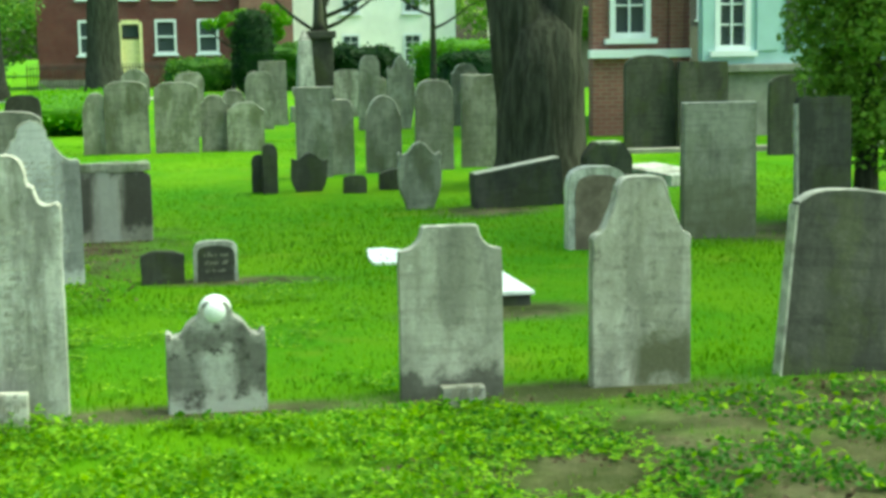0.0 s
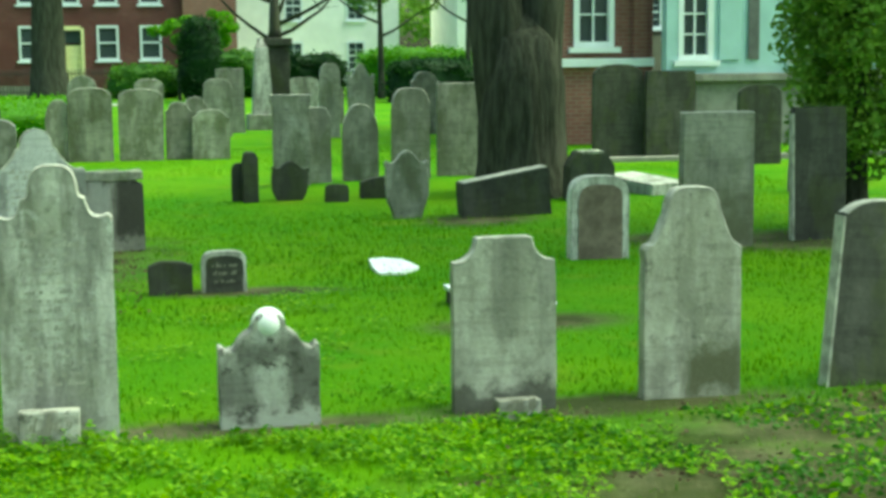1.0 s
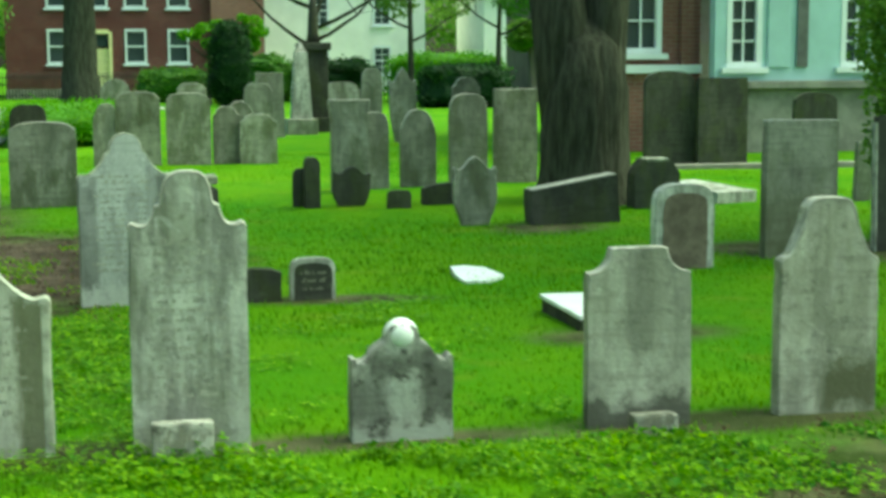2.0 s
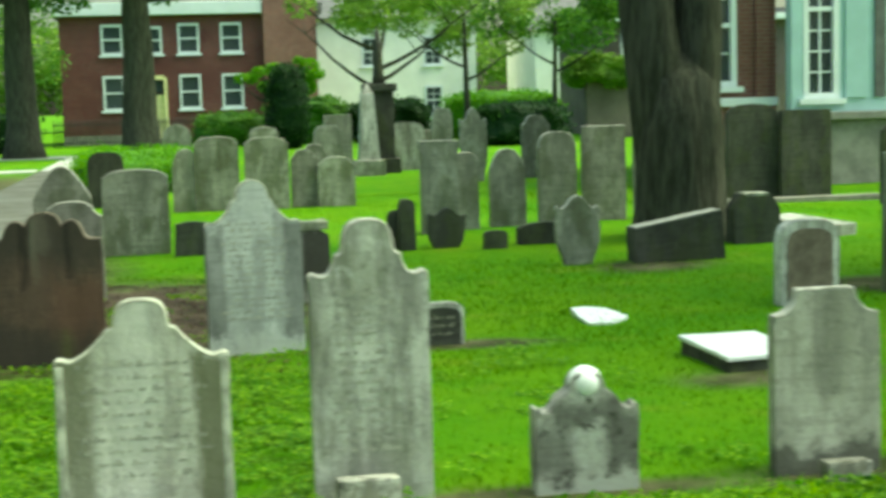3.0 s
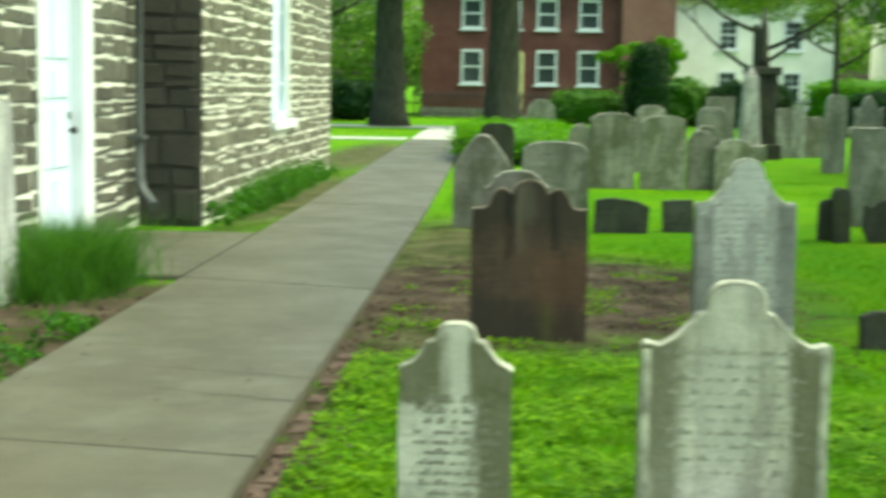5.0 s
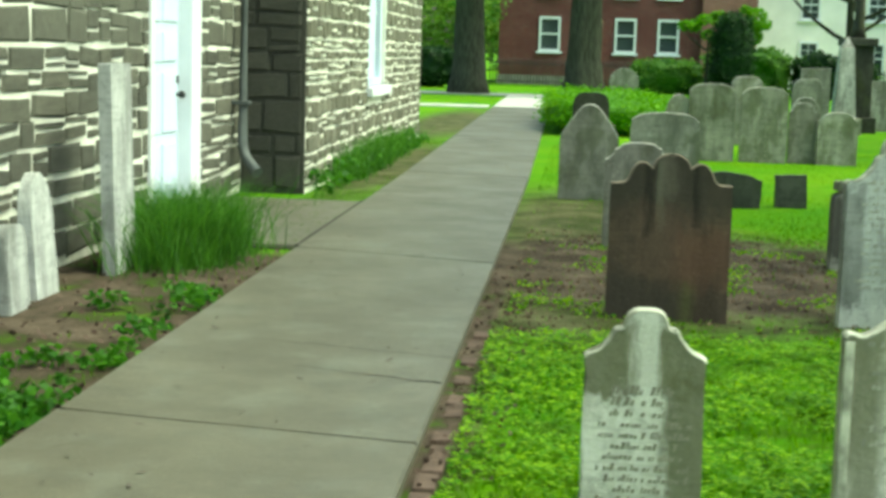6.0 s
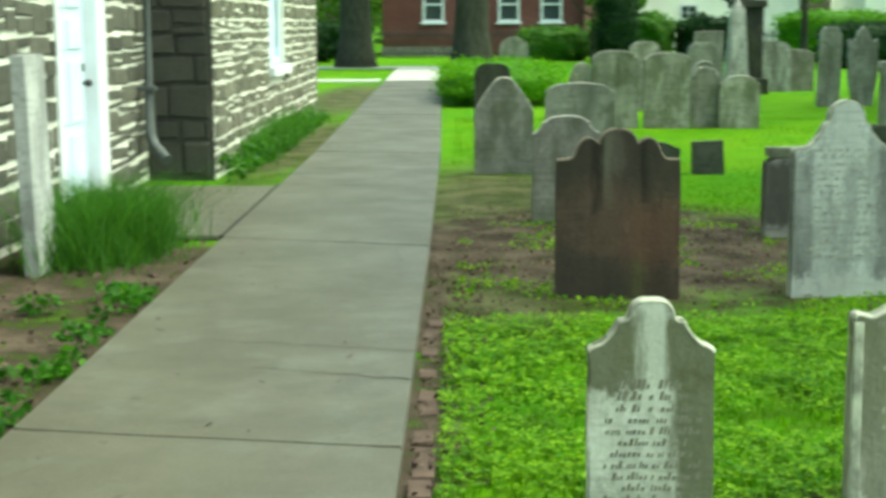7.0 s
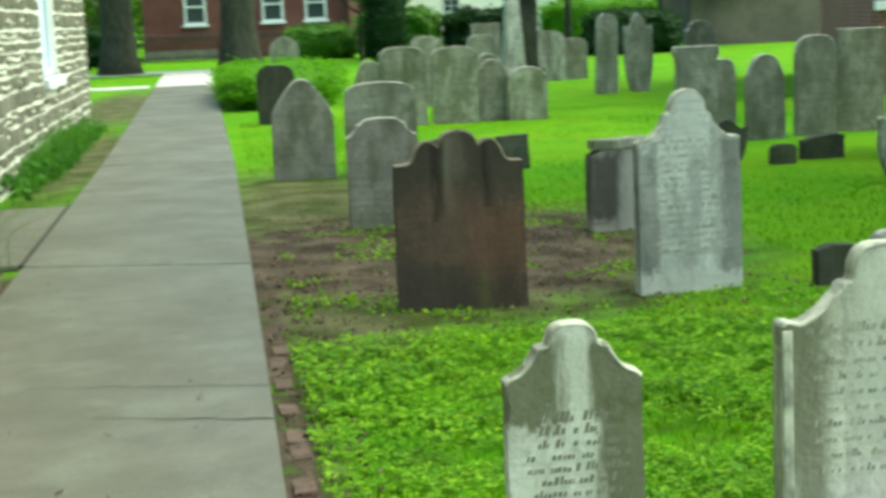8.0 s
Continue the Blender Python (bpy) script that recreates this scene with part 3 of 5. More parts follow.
def in_ball(rnd, c, r, shell=0.5):
    while True:
        v = Vector((rnd.uniform(-1, 1), rnd.uniform(-1, 1), rnd.uniform(-1, 1)))
        if 1e-3 < v.length < 1:
            break
    v = v.normalized() * (shell + (1 - shell) * rnd.random() ** 0.7)
    return (c[0] + v.x * r[0], c[1] + v.y * r[1], c[2] + v.z * r[2])


def clumps(spec):
    """A place() for leaf_cloud out of clumps (centre, radii), the larger the more leaves."""
    weights = [r[0] * r[1] + r[1] * r[2] + r[0] * r[2] for _, r in spec]

    def place(rnd):
        c, r = rnd.choices(spec, weights)[0]
        return in_ball(rnd, c, r, 0.55)

    return place


def crown_clumps(seed, n, centre, spread, rmin, rmax, flat=0.75):
    rnd = random.Random(seed)
    out = []
    for _ in range(n):
        c = in_ball(rnd, centre, spread, 0.2)
        r = rnd.uniform(rmin, rmax)
        out.append((c, (r, r, r * flat)))
    return out


def tree(name, x, y, radius, height, label, limbs, crown=None, leaf="leaf_mid", leaves=6000, leaf_size=0.18, seed=1, flare=1.35, sides=20, base=GROUND):
    """limbs: rows of (height on the trunk, heading in degrees, length, rise)."""
    root = thing(name, pose(x, y, base), label, "tree")
    bm = bmesh.new()
    steps = 14
    lean = random.Random(seed).uniform(-0.02, 0.02)
    line = [(lean * height * (k / steps) ** 2, 0, height * k / steps - 0.2) for k in range(steps + 1)]
    rad = [radius * ((1 - 0.55 * k / steps) + (flare - 1) * math.exp(-k * height / steps / 0.5)) for k in range(steps + 1)]
    tube(bm, line, rad, sides, 0.22)
    trunk = part("trunk", bm, M["bark"], root)
    rnd = random.Random(seed + 5)
    for hz, head, length, rise in limbs:
        bm = bmesh.new()
        a = radians(head)
        r0 = max(0.05, radius * 0.38)
        pts = []
        for k in range(7):
            f = k / 6
            wob = Vector((rnd.uniform(-1, 1), rnd.uniform(-1, 1), rnd.uniform(-1, 1))) * 0.04 * length * f
            pts.append(Vector((math.sin(a) * length * f, math.cos(a) * length * f, hz + rise * f ** 1.3)) + wob)
        tube(bm, pts, [r0 * (1 - 0.85 * k / 6) for k in range(7)], 8, 0.15)
        for _ in range(3):
            k = rnd.randint(2, 5)
            tip = pts[k] + Vector((rnd.uniform(-1, 1), rnd.uniform(-1, 1), rnd.uniform(0.1, 1))).normalized() * length * 0.4
            tube(bm, [pts[k], pts[k].lerp(tip, 0.5) + Vector((0, 0, 0.05 * length)), tip], [r0 * 0.3, r0 * 0.2, r0 * 0.06], 6)
        part("limb", bm, M["bark"], root)
    if crown:
        leaf_cloud("crown", leaves, M[leaf], clumps(crown), leaf_size, root, seed)
    return root


# ---- ground, path ----
def swell(x, y):
    """The lawn rises a little towards the tall row of stones."""
    return 0.09 * math.exp(-((x - 6.6) / 2.6) ** 2 - ((y - 6.6) / 1.9) ** 2)


def ground():
    bm = bmesh.new()
    xs = [-400, -120, -40, -12] + [-6 + 0.5 * k for k in range(45)] + [20, 30, 60, 150, 400]
    ys = [-400, -100, -30, -16] + [-12 + 0.5 * k for k in range(65)] + [24, 30, 40, 60, 100, 200, 600]
    rows = []
    for yy in ys:
        row = []
        for xx in xs:
            z = GROUND
            if -6 < xx < 16 and -12 < yy < 20:
                z += 0.025 * noise.noise(Vector((xx * 0.6, yy * 0.6, 3.3)))
            z += swell(xx, yy)
            if -3.5 < xx < 0.3:
                z = min(z, GROUND)
            row.append(bm.verts.new((xx, yy, z)))
        rows.append(row)
    for a, b in zip(rows, rows[1:]):
        for k in range(len(xs) - 1):
            bm.faces.new((a[k], a[k + 1], b[k + 1], b[k])).smooth = True
    ob = part("ground", bm, M["ground"])
    tagged(ob, "bright green mown lawn with patches of bare brown soil", "lawn", kind="structure")


ground()

PATH_W = 1.55
pavement = tagged(new("pavement"), "worn grey concrete footpath cast in long slabs", "footpath", kind="structure")
# joints: place at the lawn side, and how much farther on they lie at the church side
joints = [(-16.0, 0.3), (-10.4, 0.3), (-5.13, 0.26), (0.0, 0.45), (7.6, 0.3), (11.4, 0.2), (15.2, 0.1), (19.0, 0), (22.8, 0), (26.6, 0), (30.4, 0), (34.2, 0), (38.0, 0), (42.0, 0)]


def path_slab(y0, k0, y1, k1, shift0, shift1):
    bm = bmesh.new()
    n = 12
    rim = [(x, y) for x, y in [(shift0 - PATH_W * f / n, y0 + k0 * f / n) for f in range(n + 1)] + [(shift1 - PATH_W * (1 - f / n), y1 + k1 * (1 - f / n)) for f in range(n + 1)]]
    vs = []
    for q, (x, y) in enumerate(rim):
        w = noise.noise(Vector((x * 3, y * 3, 1.7)))
        inward = 0.011 if q <= n else -0.011
        vs.append(bm.verts.new((x + 0.004 * w, y + inward + 0.008 * w, 0)))
    top = bm.faces.new(vs[::-1])
    ext = bmesh.ops.extrude_face_region(bm, geom=[top], use_keep_orig=True)
    for v in ext["geom"]:
        if isinstance(v, bmesh.types.BMVert):
            v.co.z -= 0.12
    bmesh.ops.bevel(bm, geom=list(top.edges), offset=0.008, segments=2, affect="EDGES")
    bmesh.ops.recalc_face_normals(bm, faces=bm.faces[:])
    return bm


for (y0, k0), (y1, k1) in zip(joints, joints[1:]):
    sh = [-0.011 * max(0, y - 6) for y in (y0, y1)]
    # Beyond 30 m the sky's sheen is put into the slab colour.
    part("slab", path_slab(y0, k0, y1, k1, *sh), M["lit_concrete"] if y0 > 30 else M["concrete"], pavement).location.z = random.uniform(-0.005, 0)


def crack(x0, y0, x1, y1, w, seed):
    """A hair crack, as a thin wandering strip of dirt."""
    bm, n = bmesh.new(), 26
    prev = None
    for k in range(n + 1):
        f = k / n
        x, y = x0 + (x1 - x0) * f, y0 + (y1 - y0) * f + 0.03 * noise.noise(Vector((f * 7, seed, 0)))
        ww = w * (0.4 + 0.9 * abs(noise.noise(Vector((f * 11, seed, 4))))) * (1 - f) ** 0.4 + 0.001
        pair = [bm.verts.new((x, y - ww, 0.0015)), bm.verts.new((x, y + ww, 0.0015))]
        if prev:
            bm.faces.new((prev[0], pair[0], pair[1], prev[1]))
        prev = pair
    bmesh.ops.recalc_face_normals(bm, faces=bm.faces[:])
    part("crack", bm, M["crack_dirt"], pavement)


crack(0.0, -4.06, -0.75, -3.82, 0.011, 1)
crack(0.0, -3.47, -1.1, -3.2, 0.007, 2)
crack(-1.55, 4.2, -0.42, 3.86, 0.013, 3)
crack(-0.1, -6.6, -1.0, -6.3, 0.006, 4)
# The distant cross slabs are whitish concrete with sunlight in the colour.
for x0, x1, y0, y1, z in ((-3.0, -1.6, 0.72, 4.25, -0.03), (-14.0, -2.0, 30.4, 31.9, -0.02), (-14.0, 3.5, 42.02, 44.0, -0.015)):
    part("slab", box(x0, x1, y0, y1, -0.12, z, 0.008), M["lit_concrete"] if y0 > 20 else M["concrete"], pavement)

part("joint", box(-1.6, -1.552, 0.68, 4.3, -0.1, -0.022), M["crack_dirt"], pavement)
part("joint", box(-3.0, -1.6, 0.62, 0.72, -0.1, -0.042), M["crack_dirt"], pavement)

edging = tagged(new("brick_edging"), "half-buried old red brick edging along the footpath", "brick edging", kind="structure")
meshes = []
for k in range(4):
    bm = box(-0.04, 0.04, -0.1, 0.1, -0.05, 0.02, 0.006)
    for v in bm.verts:
        v.co += noise.noise_vector(v.co * 20 + Vector((k * 5, 0, 0))) * 0.005
    meshes.append(mesh_of(bm, "brick"))
    meshes[-1].materials.append(M["edge_brick"])
for k in range(30):
    if random.random() < 0.22:
        continue
    b = new("brick", meshes[k % 4])
    b.parent = edging
    b.matrix_world = pose(0.075 + random.uniform(-0.01, 0.01), -8.9 + 0.225 * k, -0.06 + random.uniform(-0.012, 0.008), random.uniform(-3, 3), random.uniform(-4, 4), random.uniform(-3, 3))


# ---- church ----
def rubble(parent, origin, turn, length, height, row_h, width, mat, seed, holes=(), limit=300, z0=0.0, depth=0.022, split=0.2, sway=1.0, joint=(0.024, 0.042)):
    """Coursed rubble stones standing proud of the mortar; past the limit they are joined."""
    rnd = random.Random(seed)
    base = []
    for k in range(8):
        bm = box(-0.5, 0.5, -1, 0, -0.5, 0.5)
        for v in bm.verts:
            if v.co.y < -0.5:
                v.co.x *= 0.93
                v.co.z *= 0.88
            v.co.x += rnd.uniform(-0.04, 0.04)
            v.co.z += rnd.uniform(-0.07, 0.07)
            v.co.y += rnd.uniform(-0.25, 0.25) if v.co.y < -0.5 else 0
        me = mesh_of(bm, "stone")
        me.materials.append(M[mat])
        base.append(me)
    m0 = Matrix.Translation(origin) @ pose(0, 0, 0, 0, 0, turn)
    z, cells = z0, []
    while z < height:
        rh = rnd.uniform(*row_h)
        s = rnd.uniform(-0.3, 0)
        while s < length:
            w = rnd.uniform(*width)
            a, b = max(s, 0), min(s + w, length)
            cut = rnd.choice((0.36, 0.5, 0.64)) if rnd.random() < split else 0
            wave = sway * 0.07 * noise.noise(Vector((s * 1.1, z * 2.0, seed))) + sway * 0.03 * noise.noise(Vector((s * 4, z * 3, seed)))
            for c0, c1 in ((z, z + rh * cut), (z + rh * cut, z + rh)) if cut else ((z, z + rh),):
                e0, e1 = a, b
                for h0, h1, g0, g1 in holes:
                    if e0 < h1 and e1 > h0 and c0 < g1 and c1 > g0:
                        e0, e1 = (e0, h0) if h0 - e0 > e1 - h1 else (h1, e1)
                if e1 - e0 > 0.06:
                    cells.append((e0, e1, c0 + wave, c1 + wave))
            s += w
        z += rh
    cells.sort(key=lambda c: c[2])
    rest_v, rest_f = [], []
    for i, (a, b, c0, c1) in enumerate(cells):
        gap = rnd.uniform(*joint)
        m = m0 @ Matrix.Translation(((a + b) / 2, 0, (c0 + c1) / 2 + rnd.uniform(-0.008, 0.008))) @ pose(0, 0, 0, 0, rnd.uniform(-3, 3)) @ Matrix.Diagonal((b - a - gap, depth * rnd.uniform(0.6, 1.3), c1 - c0 - gap, 1))
        me = base[rnd.randrange(8)]
        if i < limit:
            ob = new("stone", me)
            ob.parent = parent
            ob.matrix_parent_inverse = parent.matrix_world.inverted()
            ob.matrix_basis = m
        else:
            k = len(rest_v)
            rest_v += [m @ v.co for v in me.vertices]
            rest_f += [tuple(k + q for q in p.vertices) for p in me.polygons]
    if rest_v:
        me = bpy.data.meshes.new("upper_stones")
        me.from_pydata(rest_v, [], rest_f)
        me.materials.append(M[mat])
        ob = new("upper_stones", me)
        ob.parent = parent
        ob["kind"] = "stuff"


WALL_NEAR_X, WALL_FAR_X, CORNER_Y, END_Y = -3.0, -2.32, 4.9, 16.2
DOOR_Y0, DOOR_Y1 = 1.45, 2.72
WIN_Y0, WIN_Y1, WIN_Z0, WIN_Z1 = 9.55, 11.35, 0.98, 4.6

wall_near = part("wall_near", add_box(add_box(box(WALL_NEAR_X - 0.5, WALL_NEAR_X, -16, DOOR_Y0 - 0.02, -0.3, 6.5), WALL_NEAR_X - 0.5, WALL_NEAR_X, DOOR_Y1 + 0.35, CORNER_Y + 0.3, -0.3, 6.5), WALL_NEAR_X - 0.5, WALL_NEAR_X, DOOR_Y0 - 0.02, DOOR_Y1 + 0.35, 2.75, 6.5), M["old_mortar"])
tagged(wall_near, "dark grey rubble church wall with thick white mortar joints", "church wall", kind="structure")
# Shade of the recessed corner is painted in by the darkened rubble.
wall_return = part("wall_return", box(-6, WALL_FAR_X, CORNER_Y, CORNER_Y + 0.06, -0.3, 6.5), M["rubble_shade"])
tagged(wall_return, "return wall of the church, its shade painted as dark stone", "church wall", kind="structure")
bm = box(WALL_FAR_X - 0.5, WALL_FAR_X, CORNER_Y + 0.062, WIN_Y0, -0.3, 6.5)
add_box(bm, WALL_FAR_X - 0.5, WALL_FAR_X, WIN_Y1, END_Y, -0.3, 6.5)
add_box(bm, WALL_FAR_X - 0.5, WALL_FAR_X, WIN_Y0, WIN_Y1, -0.3, WIN_Z0)
add_box(bm, WALL_FAR_X - 0.5, WALL_FAR_X, WIN_Y0, WIN_Y1, WIN_Z1, 6.5)
wall_far = part("wall_far", bm, M["mortar"])
tagged(wall_far, "tan rubble church wall with raised pale mortar joints", "church wall", kind="structure")
end_wall = part("wall_end", box(-9, WALL_FAR_X - 0.5, END_Y - 0.5, END_Y, -0.3, 6.5), M["rubble_tan"])
tagged(end_wall, "plain stone end wall of the church", "church wall", kind="structure")
back_wall = part("wall_back", box(-9, WALL_NEAR_X - 0.5, -16, -15.5, -0.3, 6.5), M["rubble_tan"])
tagged(back_wall, "plain stone back wall of the church", "church wall", kind="structure")
roof_ob = part("church_roof", box(-9.3, WALL_FAR_X + 0.25, -16.3, END_Y + 0.3, 6.5, 6.75), M["roof"])
tagged(roof_ob, "grey slate eaves of the church", "church roof", kind="structure")


def church_door():
    d = thing("door_1", pose(WALL_NEAR_X, DOOR_Y0, 0), "pale blue-white painted panelled church door, closed", "door", kind="structure")
    w = DOOR_Y1 - DOOR_Y0
    leaf = part("door_leaf", box(-0.14, -0.09, 0.09, w - 0.01, 0.02, 2.6, 0.004), M["door_blue"], d)
    for k, (z0, z1) in enumerate(((0.15, 0.62), (0.72, 1.25), (1.35, 1.6), (1.7, 2.45))):
        for y0, y1 in ((0.18, w / 2 - 0.01), (w / 2 + 0.08, w - 0.12)):
            part("panel", box(-0.095, -0.075, y0, y1, z0, z1, 0.008), M["door_blue"], leaf)
    part("jamb", box(-0.2, 0.03, -0.02, 0.09, 0, 2.7, 0.01), M["white_paint"], d)
    part("jamb", box(-0.2, 0.04, w - 0.01, w + 0.33, 0, 2.7, 0.01), M["white_paint"], d)
    part("lintel", box(-0.2, 0.03, 0.09, w - 0.01, 2.6, 2.75, 0.01), M["white_paint"], d)
    part("step", box(-0.3, 0.25, -0.05, w + 0.3, -0.1, 0.1, 0.01), M["base_stone"], d, "worn stone doorstep")
    bm = bmesh.new()
    bmesh.ops.create_uvsphere(bm, u_segments=12, v_segments=8, radius=0.035, matrix=pose(-0.03, w - 0.1, 1.05))
    tube(bm, [(-0.09, w - 0.1, 1.05), (-0.04, w - 0.1, 1.05)], [0.015, 0.015], 8)
    part("knob", bm, M["iron"], leaf, "black iron door knob")
    part("lock", box(-0.092, -0.07, w - 0.14, w - 0.06, 1.15, 1.22, 0.004), M["iron"], leaf, "black lock plate")


church_door()


def church_window():
    d = thing("window_1", pose(WALL_FAR_X, WIN_Y0, WIN_Z0), "tall pale blue framed church window with a projecting sill", "window", kind="structure")
    w, h = WIN_Y1 - WIN_Y0, WIN_Z1 - WIN_Z0
    for y0 in (0, w - 0.12):
        part("stile", box(-0.25, -0.06, y0, y0 + 0.12, 0, h, 0.006), M["door_blue"], d)
    part("top_rail", box(-0.25, -0.06, 0.12, w - 0.12, h - 0.1, h), M["door_blue"], d)
    part("bottom_rail", box(-0.25, -0.06, 0.12, w - 0.12, 0, 0.1), M["door_blue"], d)
    part("window_sill", box(-0.25, 0.1, -0.12, w + 0.12, -0.13, 0.0, 0.012), M["white_paint"], d, "thick white sill")
    part("shutter", box(-0.07, -0.03, 0.12, w * 0.5, 0.1, h - 0.1, 0.005), M["door_blue"], d)
    for k in range(1, 3):
        part("glazing_bar", box(-0.2, -0.12, w * 0.5 + 0.28 * k - 0.02, w * 0.5 + 0.28 * k + 0.02, 0.1, h - 0.1), M["white_paint"], d)
    for k in range(1, 7):
        part("glazing_bar", box(-0.2, -0.125, w * 0.5, w - 0.12, h * k / 7 - 0.015, h * k / 7 + 0.015), M["white_paint"], d)
    part("pane", box(-0.18, -0.165, 0.12, w - 0.12, 0.1, h - 0.1), M["glass"], d)


church_window()


def downpipe():
    bm = bmesh.new()
    x, y = WALL_NEAR_X + 0.12, CORNER_Y - 0.45
    tube(bm, [(x, y, 6.4), (x, y, 3), (x, y, 0.5), (x + 0.04, y - 0.03, 0.36), (x + 0.2, y - 0.2, 0.22)], [0.055, 0.055, 0.055, 0.055, 0.06], 12)
    ob = part("downpipe", bm, M["lead"])
    tagged(ob, "grey metal rainwater downpipe in the church corner", "downpipe")
    for z in (0.9, 2.4):
        part("bracket", box(x - 0.13, x + 0.07, y - 0.07, y + 0.07, z, z + 0.04, 0.004), M["lead"], ob)


downpipe()

# ---- headstones, front row ----
ROW = -5.72
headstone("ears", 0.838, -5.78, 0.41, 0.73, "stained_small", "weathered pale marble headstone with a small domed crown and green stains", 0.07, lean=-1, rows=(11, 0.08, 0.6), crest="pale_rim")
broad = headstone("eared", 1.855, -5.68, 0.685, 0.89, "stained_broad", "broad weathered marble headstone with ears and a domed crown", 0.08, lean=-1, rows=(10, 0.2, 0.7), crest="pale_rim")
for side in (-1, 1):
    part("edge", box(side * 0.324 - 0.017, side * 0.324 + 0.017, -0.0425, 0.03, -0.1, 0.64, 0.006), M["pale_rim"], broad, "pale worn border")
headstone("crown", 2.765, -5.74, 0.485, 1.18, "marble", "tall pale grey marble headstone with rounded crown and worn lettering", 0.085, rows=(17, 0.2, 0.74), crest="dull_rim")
small = headstone("skull", 3.66, -5.72, 0.445, 0.51, "stained_skull", "small black-stained white marble headstone with a ball-like crown", 0.11, lean=2)
bm = bmesh.new()
bmesh.ops.create_uvsphere(bm, u_segments=20, v_segments=12, radius=0.074, matrix=pose(0, -0.006, 0.462) @ Matrix.Diagonal((1, 0.9, 0.95, 1)))
for f in bm.faces:
    f.smooth = True
part("crown_ball", bm, M["white_slab"], small, "white worn ball crown")
headstone("notch", 4.74, -5.71, 0.49, 0.8, "stained_notch", "greenish grey headstone with a flat top and concave shoulders", 0.075, lean=-1.5, crest="dull_rim")
headstone("bell", 5.66, -5.66, 0.48, 1.0, "stained_foot", "tall mottled grey-green headstone with a rounded head", 0.085, lean=-1, tilt=0.5, crest="dull_rim")
headstone("low_arch", 6.71, -5.6, 0.66, 0.9, "dark", "dark mossy headstone with arched top and pale edge, leaning", 0.09, tilt=6, lean=-2, crest="dull_rim")
# Light on the stone's left side, put in as a pale strip.
part("edge", box(-0.335, -0.322, -0.047, 0.047, -0.1, 0.8, 0.004), M["pale_rim"], bpy.data.objects["headstone.006"], "pale edge with side light in its colour")


def footstone(x, y, w, h, label, mat="mottled"):
    ob = part("footstone", box(-w / 2, w / 2, -0.05, 0.05, -0.05, h, 0.008), M[mat])
    ob.matrix_world = pose(x, y, GROUND, -3, random.uniform(-2, 2), random.uniform(-3, 3))
    tagged(ob, label, "footstone", "small blocks before the headstones")
    inscription(ob, w * 0.8, h * 0.35, h * 0.5, 0.1, 2, int(x * 10), 0.05)
    return ob


footstone(2.72, -5.9, 0.25, 0.16, "small white block with dark worn face before a headstone")
footstone(1.83, -5.86, 0.28, 0.11, "low white block before the broad headstone")
footstone(4.76, -5.87, 0.2, 0.085, "low white block before the flat-topped headstone")

# ---- second row ----
headstone("lobes", 1.143, -1.8, 0.725, 1.0, "brown", "dark brownstone triple-lobed headstone with reddish centre and black crust", 0.1, lean=-2, crest="brown_face")
headstone("spire", 2.485, -1.72, 0.64, 1.16, "stained_spire", "pale bluish marble headstone with stepped shoulders and worn lettering", 0.08, lean=-1, turn=8, rows=(16, 0.2, 0.74), crest="pale_rim")
rimmed = headstone("arch", 3.72, -1.8, 0.31, 0.29, "marble", "small dark arched footstone with white rim and letters", 0.09)
face = part("face_panel", headstone_mesh("arch", 0.265, 0.26, 0.02, 5), M["dark"], rimmed, "brown weathered face")
face.location = (0, -0.0365, 0.0)
inscription(rimmed, 0.2, 0.07, 0.18, 0.0945, 3, 5)
headstone("table", 3.35, -1.83, 0.3, 0.23, "dark", "small dark mossy footstone with a blunt top", 0.1)
arch_stone = headstone("arch", 6.76, -0.82, 0.48, 0.66, "marble", "grey arched headstone with a brown face and pale rim", 0.14, lean=1)
panel = mesh_of(headstone_mesh("arch", 0.37, 0.575, 0.02, 3), "face_panel")
face = part("face_panel", panel, M["brown_face"], arch_stone, "brown weathered face")
face.location = (0, -0.0665, 0.02)
headstone("flat", 7.96, -0.35, 0.63, 1.13, "mossy_tall", "tall rectangular grey headstone with a flat top", 0.12)
headstone("flat", 8.97, -0.2, 0.49, 1.15, "dark", "dark slate headstone under the evergreen", 0.08, tilt=-1)
# Its left side is painted pale for the light falling on it.
part("edge", box(-0.252, -0.24, -0.043, 0.043, -0.1, 1.1, 0.004), M["pale_rim"], bpy.data.objects[f"headstone.{STONES - 1:03d}"], "pale edge with side light in its colour")
headstone("flat", 10.75, 4.04, 0.2, 0.68, "grey", "narrow pale leaning stone seen beside the dark headstone", 0.08, tilt=2)
headstone("step", 1.07, 1.57, 0.54, 0.87, "grey", "grey headstone with stepped shoulders standing in bare soil", 0.08, lean=1, skew=0.02)
block = headstone("low_arch", 2.87, 0.8, 0.7, 0.62, "streaked_block", "squat black-streaked pale stone block on bare soil", 0.2)
bm = box(-0.34, 0.34, -0.115, 0.115, 0.6, 0.675, 0.012)
bmesh.ops.subdivide_edges(bm, edges=[e for e in bm.edges if e.calc_length() > 0.1], cuts=4, use_grid_fill=True)
for v in bm.verts:
    v.co += noise.noise_vector(v.co * 9) * 0.022
part("broken_cap", bm, M["green_grey"], block, "rough broken cap slab")
headstone("lancet", 0.69, 5.67, 0.64, 1.03, "grey", "grey pointed headstone beside the footpath", 0.1, lean=2)
